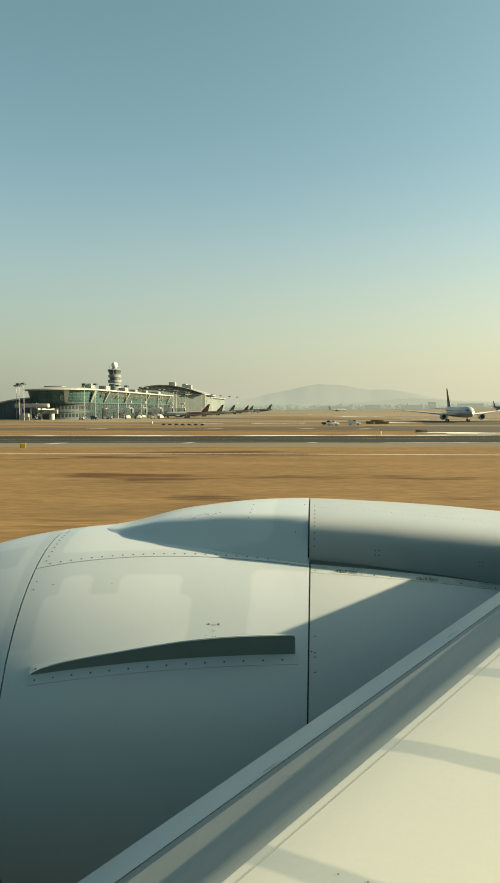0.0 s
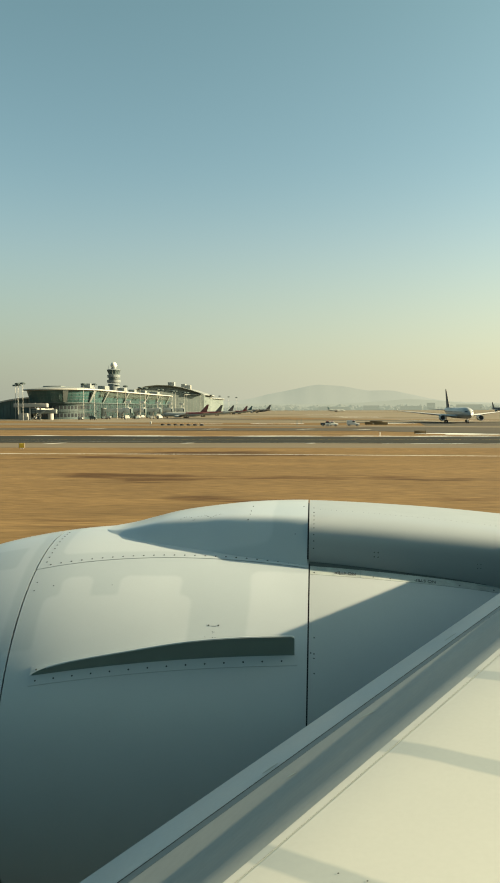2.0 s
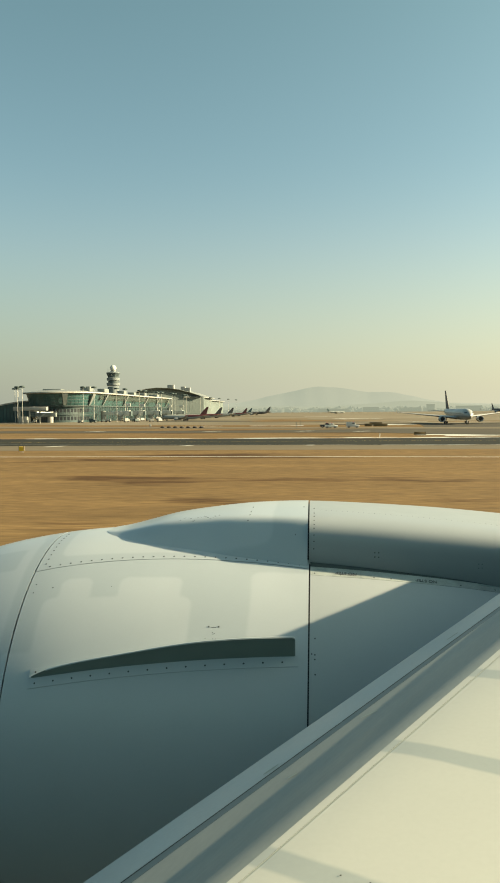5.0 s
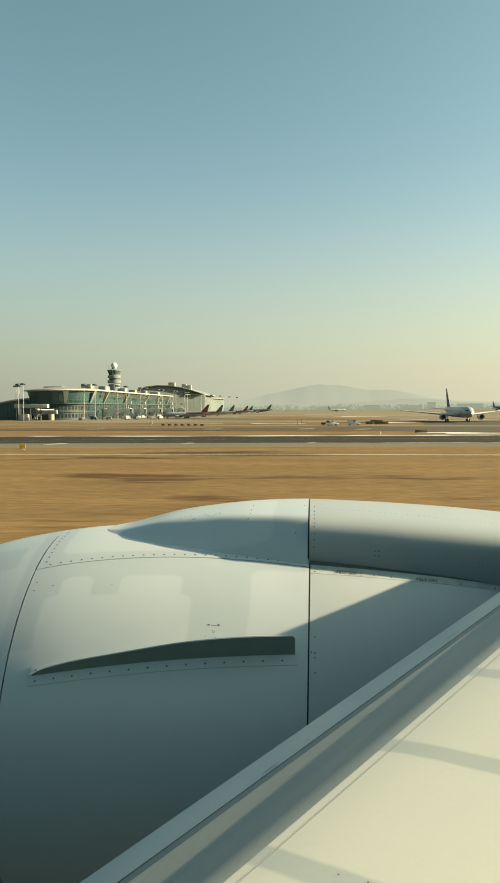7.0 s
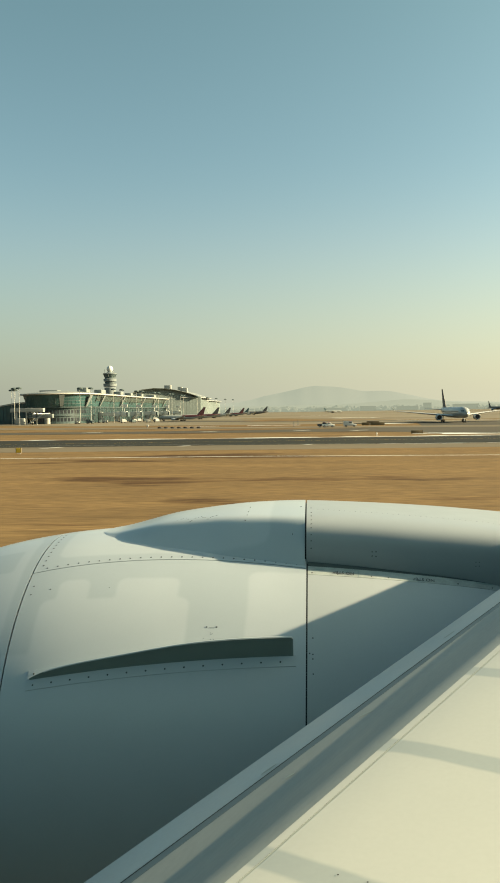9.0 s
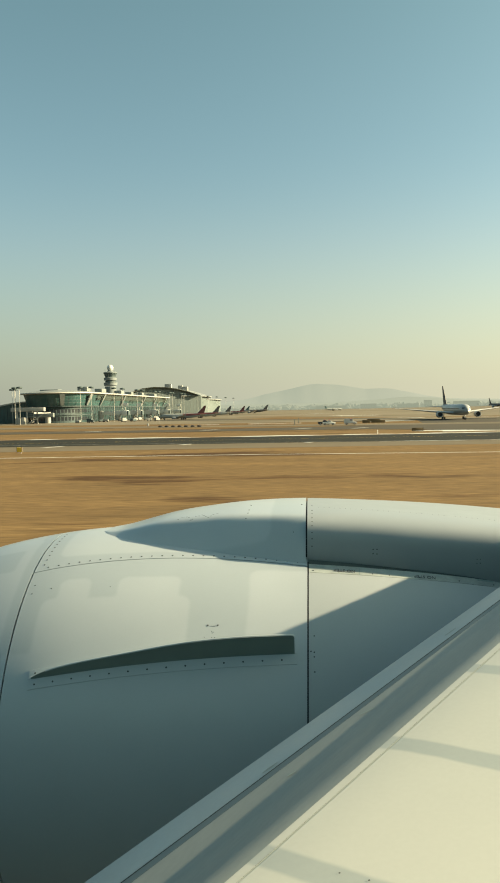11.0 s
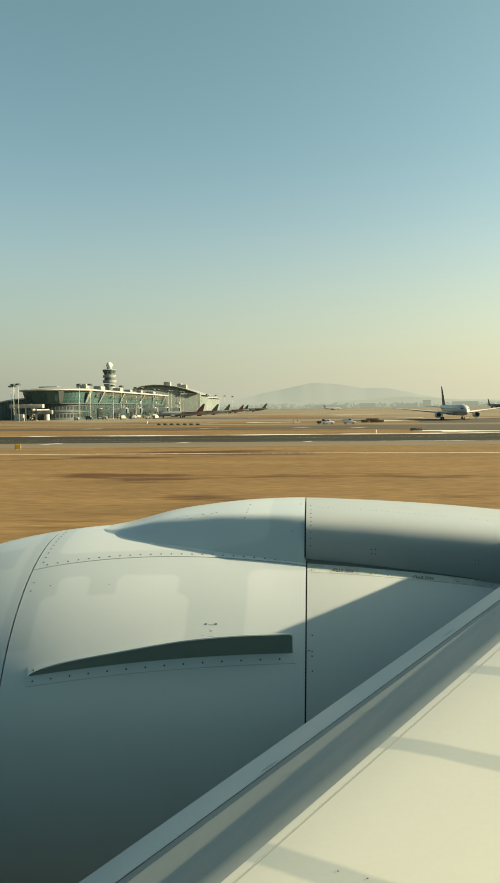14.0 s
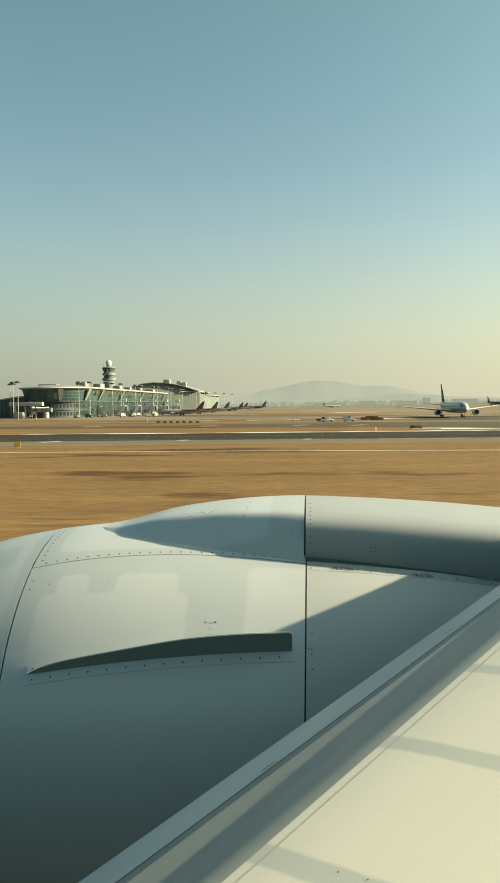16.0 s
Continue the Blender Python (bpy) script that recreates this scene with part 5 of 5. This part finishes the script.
# ---- lamp masts and boarding bridges on the apron ----
mast = thing("lamp_mast", "slim grey apron lamp mast with a crown of floodlights", "lamp mast", "apron lamp masts", at=pose(-191, 508, 0.066))
part("pole", tube((0, 0, 0), (0, 0, 24.6), 0.17, 0.11, n=10), POST, mast)
part("lamp_crown", loft([[Vector((r * math.cos(t), r * math.sin(t), z)) for t in ts[::4]] for r, z in ((0.4, 24.0), (2.0, 24.3), (2.0, 24.9), (0.5, 25.2))], closed=True, caps=True), DARKWALL, mast, "flat dark crown of floodlights")
for k in range(6):
    t = math.pi * k / 3
    part("floodlight", boxed(1.5 * math.cos(t) - 0.4, 1.5 * math.cos(t) + 0.4, 1.5 * math.sin(t) - 0.4, 1.5 * math.sin(t) + 0.4, 23.9, 24.3, 0.05), DARKWALL, mast)
MASTS = [(-197, 515), (-213, 552), (-209, 548), (-157, 532), (-151, 538), (-143, 570), (-141, 588), (-140, 634), (-138, 645), (-139, 702), (-137, 712), (-136, 762), (-135, 772), (-136, 832), (-135, 844), (-132, 930), (-130, 1010), (-128, 1090), (-124, 1170), (-120, 1250), (-240, 545), (-232, 549), (-262, 560), (-256, 564),
         (-520, 560), (-600, 700), (-680, 640), (-760, 820), (-860, 760), (250, 700), (262, 716), (274, 704), (286, 720)]
for x, y in MASTS:
    copy_thing(mast, pose(x, y, 0.066))


def boarding_bridge(at, label, reach=21.0, sign=True):
    """A bridge from the facade at x 0 out to x = reach: tunnel in two telescoping parts, rotunda, head, drive column, stair and a white gate sign."""
    b = thing("boarding_bridge", label, "boarding bridge", "boarding bridges", at)
    part("rotunda", tube((1.5, 0, 0), (1.5, 0, 8.0), 2.0, n=16), SILL, b)
    part("tunnel", boxed(2.5, reach * 0.6, -1.5, 1.5, 4.8, 7.6, 0.15), CREAM, b, "pale ribbed tunnel")
    part("tunnel", boxed(reach * 0.52, reach - 2, -1.8, 1.8, 4.5, 7.9, 0.15), CREAM, b, "pale outer tunnel")
    part("head", boxed(reach - 2.4, reach + 1.8, -2.6, 2.4, 4.2, 8.2, 0.4), CREAM, b, "pale bridge head")
    part("canopy", boxed(reach + 1.7, reach + 2.9, -2.4, 2.2, 4.2, 7.8, 0.2), DARKWALL, b)
    for y in (-1.7, 1.3):
        part("drive_leg", boxed(reach - 5.4, reach - 4.6, y, y + 0.5, 0, 4.6), POST, b)
        part("wheel", tube((reach - 5, y - 0.1, 0.6), (reach - 5, y + 0.6, 0.6), 0.6, n=12), TYRE, b)
    part("cross_beam", boxed(reach - 5.5, reach - 4.5, -1.9, 1.9, 2.6, 3.2), POST, b)
    part("stair", loft([[Vector((reach - 8, -3.4, 0.1)), Vector((reach - 2.6, -3.4, 4.8))], [Vector((reach - 8, -3.4, 1.1)), Vector((reach - 2.6, -3.4, 5.9))], [Vector((reach - 8, -2.4, 1.1)), Vector((reach - 2.6, -2.4, 5.9))]]), SILL, b, "pale outside stair", smooth=False)
    part("sign_post", tube((reach - 0.5, 0.5, 8), (reach - 0.5, 0.5, 11.6), 0.18, n=6), POST, b)
    if sign:
        part("gate_sign", boxed(reach - 2.8, reach + 1.8, 0.2, 0.9, 11.4, 13.6, 0.1), CREAM, b, "white gate sign")
    return b


for y in (590, 640, 706, 766, 836):
    boarding_bridge(pose(-160, y, 0.066, 0, 0, -4), "pale passenger boarding bridge beside the glazed concourse")
boarding_bridge(pose(-184, 545, 0.066, 0, 0, -100), "pale passenger boarding bridge beside the concourse's round end", 24, False)
fixed = thing("gate_walkway", "pale raised walkway on steel legs before the round end", "walkway", at=pose(0, 0, 0.066))
part("deck", boxed(-201, -178, 517, 521, 8.6, 11.2, 0.3), SILL, fixed, "pale enclosed deck")
for x in (-197, -190, -183):
    part("leg", boxed(x - 0.4, x + 0.4, 518, 519, 0, 8.7), POST, fixed)
part("lower_deck", boxed(-186, -172, 518, 521, 4.4, 7.2, 0.2), PANEL, fixed, "grey lower deck")
part("stair_tower", boxed(-195.5, -190.5, 514.5, 519, 0, 4.6, 0.2), SILL, fixed, "pale stair box")
part("stair", loft([[Vector((-188, 515, 0.1)), Vector((-178, 515, 6.0))], [Vector((-188, 515, 0.9)), Vector((-178, 515, 7.0))], [Vector((-188, 516.4, 0.9)), Vector((-178, 516.4, 7.0))]]), SILL, fixed, "pale outside stair", smooth=False)
for z in (5.0, 6.4, 7.8):
    part("rail", boxed(-188, -171, 516.8, 517.0, z, z + 0.14), SILL, fixed)

# green barrier on the apron's rim
barrier = thing("barrier", "green panelled blast barrier with pale posts beside the apron", "barrier", at=pose(-190, 358, 0.0))
bar_panel = mesh_of("barrier_panel", boxed(0.1, 2.7, -0.08, 0.08, 0.15, 3.2, 0.03), BARRIER)
bar_post = mesh_of("post", boxed(-0.12, 0.12, -0.14, 0.14, 0, 3.4, 0.02), SIGNBACK)
for i in range(14):
    for nm, me in (("barrier_panel", bar_panel), ("post", bar_post)):
        ob = new(nm, me)
        ob.parent = barrier
        ob.location = (2.8 * i, 0, 0)

# ---- small things by the taxiway ----
def guidance_sign(at, face, label, w=2.6, h=1.05, marks=0):
    sg = thing("taxiway_sign", label, "sign", "taxiway signs", at)
    panel = part("panel", boxed(-w / 2, w / 2, -0.14, 0.14, 0.28, 0.28 + h, 0.03), face, sg)
    for x in (-w / 2 - 0.06, w / 2):
        part("frame", boxed(x, x + 0.06, -0.17, 0.17, 0.22, 0.34 + h), SIGNDARK, sg)
    for k in range(marks):
        x = -w / 2 + (k + 0.5) * w / marks
        part("mark", boxed(x - w / marks * 0.22, x + w / marks * 0.22, -0.16, -0.13, 0.28 + h * 0.25, 0.28 + h * 0.75), DARK, panel, "dark bar of the sign's face", smooth=False)
    for k in range(4):
        x = -w / 2 + 0.12 + k * (w - 0.24) / 3
        part("foot", tube((x, 0, 0), (x, 0, 0.3), 0.04, n=8), STEEL, sg)
    return sg


guidance_sign(pose(-55.4, 146.5, 0, 0, 0, -12), SIGNYELLOW, "small bright yellow taxiway sign standing in the grass", 1.0, 0.85)
guidance_sign(pose(31, 229, 0, 0, 0, 6), SIGNDARK, "dark brown back of a low taxiway sign", 3.2, 0.85)
for x, y, w in ((24.7, 345, 3.2), (29.6, 343, 6.0), (30.3, 376, 5.8)):
    guidance_sign(pose(x, y, 0.07, 0, 0, 2), SIGNDARK, "dark brown low guidance sign beside the service road", w, 1.2)
for x, y in ((160, 112), (178, 88)):
    guidance_sign(pose(x, y, 0, 0, 0, -18), SIGNBACK, "grey back of a low taxiway sign standing in dry grass", 5.0, 1.0)
guidance_sign(pose(92, 122, 0, 0, 0, 0), SIGNYELLOW, "long yellow and black guidance sign in the grass", 9.0, 1.0, 9)
for x in (-262, -246, -330, -318):
    guidance_sign(pose(x, 240, 0, 0, 0, 0), SIGNYELLOW, "small yellow sign beyond the taxiway", 1.4, 1.2, 1)
light = thing("edge_light", "small white-topped taxiway edge light on a short stem", "edge light", "taxiway edge lights", at=pose(18.7, 218.7, 0))
part("stem", tube((0, 0, 0), (0, 0, 0.7), 0.09, n=8), SIGNBACK, light)
part("lens", tube((0, 0, 0.7), (0, 0, 1.0), 0.16, 0.1, n=10), CREAM, light)
for x, y in ((-116, 221), (88, 219), (64, 147), (-181, 222)):
    copy_thing(light, pose(x, y, 0.02))
box_post = thing("marker_box", "small white marker box beside the service road", "marker", at=pose(-79, 381, 0.0))
part("box", boxed(-0.4, 0.4, -0.3, 0.3, 0.2, 1.3, 0.05), CREAM, box_post)
part("foot", boxed(-0.25, 0.25, -0.2, 0.2, 0, 0.25), STEEL, box_post)
for x, y in ((-6.5, 345), (-5.2, 380)):
    pole = thing("marker_pole", "slim dark marker pole beside the service road", "marker", "marker poles", at=pose(x, y, 0.0))
    part("pole", tube((0, 0, 0), (0, 0, 2.6), 0.14, 0.1, n=8), DARKWALL, pole)
tyre_stack = thing("ballast_block", "rounded dark ballast block in a row on the verge", "block", "row of ballast blocks", at=pose(-67.0, 350, 0.0))
bm = bmesh.new()
bmesh.ops.create_uvsphere(bm, u_segments=12, v_segments=7, radius=1.0, matrix=Matrix.Translation((0, 0, 0.38)) @ Matrix.Diagonal((1.0, 0.7, 0.5, 1)))
part("body", bm, TYRE, tyre_stack)
part("foot", boxed(-0.75, 0.75, -0.5, 0.5, 0, 0.3, 0.05), TYRE, tyre_stack)
for i in range(1, 7):
    copy_thing(tyre_stack, pose(-67 + 3.1 * i, 350 - 1.1 * i, 0.0))


def pick_up(at, paint, label, boxy=False):
    """A small airfield truck: cab, bed or box body, glass, wheels, lamps and a beacon bar."""
    car = thing("service_truck", label, "truck", "airfield trucks", at)
    roof = 1.95 if not boxy else 2.3
    side = [(-2.7, 0.5, 1.2 if not boxy else roof), (-2.6, 0.45, 1.25 if not boxy else roof + 0.05), (-0.6, 0.45, 1.25 if not boxy else roof + 0.05), (-0.45, 0.45, roof), (0.7, 0.45, roof), (1.3, 0.45, 1.25), (2.5, 0.45, 1.1), (2.65, 0.55, 0.9)]
    part("body", loft([[Vector((x, -0.9, lo)), Vector((x, -0.95, lo + (hi - lo) * 0.5)), Vector((x, -0.78, hi)), Vector((x, 0.78, hi)), Vector((x, 0.95, lo + (hi - lo) * 0.5)), Vector((x, 0.9, lo))] for x, lo, hi in side], closed=True, caps=True), paint, car)
    part("beacon_bar", boxed(-0.1, 0.4, -0.6, 0.6, roof, roof + 0.22, 0.04), RED, car, "red roof beacon bar")
    for s in (-1, 1):
        part("side_window", boxed(-0.4, 0.75, s * 0.86 - 0.04, s * 0.86 + 0.04, 1.3, roof - 0.15, 0.03), PANE, car)
        part("headlight", boxed(2.55, 2.7, s * 0.6 - 0.15, s * 0.6 + 0.15, 0.75, 0.95, 0.03), CREAM, car)
        for x in (-1.7, 1.6):
            wheel = part("wheel", tube((x, s * 0.98, 0.42), (x, s * 0.7, 0.42), 0.42, n=16), TYRE, car)
            part("rim", tube((x, s * 1.0, 0.42), (x, s * 0.96, 0.42), 0.22, n=10), STEEL, wheel)


pick_up(pose(6.3, 334, 0.09), BLACKPAINT, "dark pick-up with a roof beacon on the service road")
pick_up(pose(8.2, 330, 0.09, 0, 0, 4), CREAM, "white pick-up standing beside a dark one on the service road")
pick_up(pose(17.2, 331, 0.09), WINGGREY, "grey box van on the service road", True)
pick_up(pose(-183, 349, 0.09), CREAM, "white car beside the green barrier")
pick_up(pose(330, 316, 0.09, 0, 0, 180), NAVY, "dark blue pick-up on the service road")
rng = random.Random(9)
for i, (x, y) in enumerate(((-134, 575), (-128, 572), (-131, 600), (-127, 605), (-129, 655), (-126, 668), (-130, 690), (-124, 722), (-126, 745), (-150, 560), (-146, 556), (-129, 541), (-123, 545), (-113, 549), (-108, 553), (-150, 531), (-158, 528))):
    cart = thing("apron_vehicle", "small pale ground-handling vehicle on the apron" if i % 3 else "small dark ground-handling vehicle on the apron", "vehicle", "ground-handling vehicles", at=pose(x, y, 0.066, 0, 0, rng.uniform(-30, 60)))
    w, h = rng.uniform(3.2, 6.4), rng.uniform(1.7, 3.0)
    paint = SILL if i % 3 else DARKWALL
    part("load", boxed(-w / 2, w / 4, -1.1, 1.1, 0.7, h, 0.1), paint, cart)
    part("cab", boxed(w / 4 + 0.1, w / 2, -1.0, 1.0, 0.6, min(h, 2.1), 0.15), paint, cart)
    part("windscreen", boxed(w / 2 - 0.05, w / 2 + 0.05, -0.8, 0.8, 1.2, min(h, 2.1) - 0.2, 0.02), PANE, cart)
    for dx in (-w / 3, w / 3):
        for s in (-1, 1):
            part("wheel", tube((dx, s * 1.1, 0.4), (dx, s * 0.8, 0.4), 0.4, n=10), TYRE, cart)


# ---- distance ----
def ridge(name, y, profile, material, label, depth=300, rough=1.0):
    """A far range of hills: rows of (x, height), with its folds."""
    rows = [[], [], []]
    x = profile[0][0]
    while x <= profile[-1][0]:
        h = between(profile, x) + rough * 3 * noise.noise((x * 0.006, y * 0.01, 0)) + rough * 1.6 * noise.noise((x * 0.03, y, 3))
        rows[0].append(Vector((x, y - depth, -1)))
        rows[1].append(Vector((x, y - depth * 0.4 + 40 * noise.noise((x * 0.01, 2, 2)), max(0.5, h * 0.55))))
        rows[2].append(Vector((x, y, max(1, h))))
        x += 16
    return tagged(part(name, loft(rows), material), label, "hill", kind="structure")


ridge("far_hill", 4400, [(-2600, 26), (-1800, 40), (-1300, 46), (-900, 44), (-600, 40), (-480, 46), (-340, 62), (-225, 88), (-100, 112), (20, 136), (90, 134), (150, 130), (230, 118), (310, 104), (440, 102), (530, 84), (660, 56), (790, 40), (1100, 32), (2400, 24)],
      HILL_GLOW, "blue-grey hill on the horizon with haze put in as glow")
ridge("near_rise", 3600, [(-2600, 20), (-1200, 30), (-700, 28), (-300, 26), (100, 26), (300, 36), (440, 46), (560, 38), (720, 26), (1500, 18), (2400, 14)], RISE_GLOW, "low rise before the hill with haze put in as glow", rough=0.6)
rng = random.Random(4)
bm = bmesh.new()
bmesh.ops.create_icosphere(bm, subdivisions=1, radius=1)
clump_v, clump_f = [v.co.copy() for v in bm.verts], [[v.index for v in f.verts] for f in bm.faces]
bm.free()
verts, faces = [], []
for i in range(4200):
    x, y = rng.uniform(-1700, 1500), rng.uniform(2350, 2900)
    s = rng.uniform(2.6, 7.0) * (1.0 + 0.6 * noise.noise((x * 0.006, 0, 5)))
    wide, tall, n0 = s * rng.uniform(1.2, 2.4), s * rng.uniform(0.8, 1.5), len(verts)
    for v in clump_v:
        j = 1 + 0.35 * rng.uniform(-1, 1)
        verts.append((x + v.x * wide * j, y + v.y * s * j, tall * 0.7 + v.z * tall * j))
    faces.extend([n0 + q for q in f] for f in clump_f)
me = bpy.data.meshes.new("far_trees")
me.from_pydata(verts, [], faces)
me.materials.append(TREE_GLOW)
tagged(new("far_trees", me), "dark line of far trees with haze put in as glow", "trees", kind="stuff")
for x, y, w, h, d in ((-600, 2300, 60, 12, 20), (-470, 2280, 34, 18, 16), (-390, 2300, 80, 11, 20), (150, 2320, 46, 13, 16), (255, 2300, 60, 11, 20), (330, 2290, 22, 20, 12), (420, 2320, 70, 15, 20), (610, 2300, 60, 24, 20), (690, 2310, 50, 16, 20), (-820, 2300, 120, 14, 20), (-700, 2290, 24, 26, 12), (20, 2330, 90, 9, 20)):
    b = thing("far_building", "pale far-off low building with haze put in as glow", "building", "far buildings", at=pose(x, y, 0.06))
    wall_ = part("wall", boxed(0, w, 0, d, -0.2, h), WALL_GLOW, b, smooth=False)
    part("roof", boxed(-0.6, w + 0.6, -0.6, d + 0.6, h, h + 1.2), WALL_GLOW, b, smooth=False)
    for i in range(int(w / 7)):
        part("window", boxed(2 + 7 * i, 6 + 7 * i, -0.15, 0.1, h * 0.45, h * 0.7), TREE_GLOW, wall_, smooth=False)


# ---- the airfield further along the runway ----
def gate_terminal(x0, x1, y0, y1, h):
    """A long dark green-glazed terminal with a flat overhanging roof."""
    hall = thing("terminal", "long dark green-glazed terminal with a flat overhanging roof", "terminal", at=pose(0, 0, 0.06))
    part("wall", boxed(x0, x1, y0, y1, -0.2, h - 10), DARKWALL, hall)
    upper_ = part("glass_wall", loft([[Vector((x0, y0, h - 10)), Vector((x1, y0, h - 10))], [Vector((x0 - 3, y0 - 5, h)), Vector((x1 + 3, y0 - 5, h))]]), GLASS, hall, "leaning green glass wall", smooth=False)
    part("glass_wall", loft([[Vector((x0, y1, h - 10)), Vector((x0, y0, h - 10))], [Vector((x0 - 3, y1, h)), Vector((x0 - 3, y0 - 5, h))]]), GLASS, hall, smooth=False)
    for i in range(int((x1 - x0) / 9)):
        x = x0 + 9 * i
        part("mullion", tube((x, y0 - 0.1, h - 10), (x, y0 - 5.1, h), 0.2, n=5), PANEL, upper_)
        if i % 3 == 0:
            part("column", tube((x, y0 - 3, 0), (x, y0 - 3, h - 6), 0.5, n=8), PANEL, hall)
    part("roof", boxed(x0 - 8, x1 + 6, y0 - 9, y1, h, h + 1.6, 0.2), ROOF, hall)
    for x in (x0 + 40, x0 + 48, x0 + 56):
        part("roof_mast", tube((x, y0 + 20, h + 1), (x, y0 + 20, h + 14), 0.25, n=6), POST, hall)
    return hall


gate_terminal(385, 620, 700, 770, 25)
low_hall = thing("side_terminal", "lower dark glazed wing of the flat-roofed terminal", "terminal", at=pose(0, 0, 0.06))
part("wall", boxed(318, 384, 712, 770, -0.2, 16, 0.2), GLASS, low_hall)
part("roof", boxed(314, 384, 706, 770, 16, 17.4, 0.2), ROOF, low_hall)
for i in range(8):
    part("column", tube((322 + 8 * i, 710, 0), (322 + 8 * i, 710, 16), 0.4, n=8), PANEL, low_hall)

# tall control tower beside a low teal block
control = thing("control_tower", "tall pale control tower flaring into a dark glazed cab", "tower", at=pose(-904, 1025, 0.06))
part("shaft", loft([[Vector((r * math.cos(u), r * math.sin(u), z)) for u in ts[::2]] for r, z in ((7.5, -0.2), (5.6, 30), (5.0, 62))], closed=True), CREAM, control, "pale tapering shaft")
part("cab", loft([[Vector((r * math.cos(u), r * math.sin(u), z)) for u in ts[::4]] for r, z in ((5.0, 62), (8.5, 72), (11.5, 88))], closed=True), GLASS, control, "dark flared cab")
part("cab_roof", loft([[Vector((r * math.cos(u), r * math.sin(u), z)) for u in ts[::4]] for r, z in ((12.2, 88), (12.2, 90), (5, 93), (4, 98), (2, 100))], closed=True, caps=True), PANEL, control)
block = thing("service_block", "low teal-roofed service block beside the control tower", "building", at=pose(-1034, 1000, 0.06))
part("wall", boxed(0, 120, 0, 40, -0.2, 9, 0.2), WALL_GLOW, block)
part("roof", boxed(-2, 122, -2, 42, 9, 11, 0.2), TEAL, block)
part("annex", boxed(92, 118, 4, 30, 11, 19, 0.2), PANEL, block)
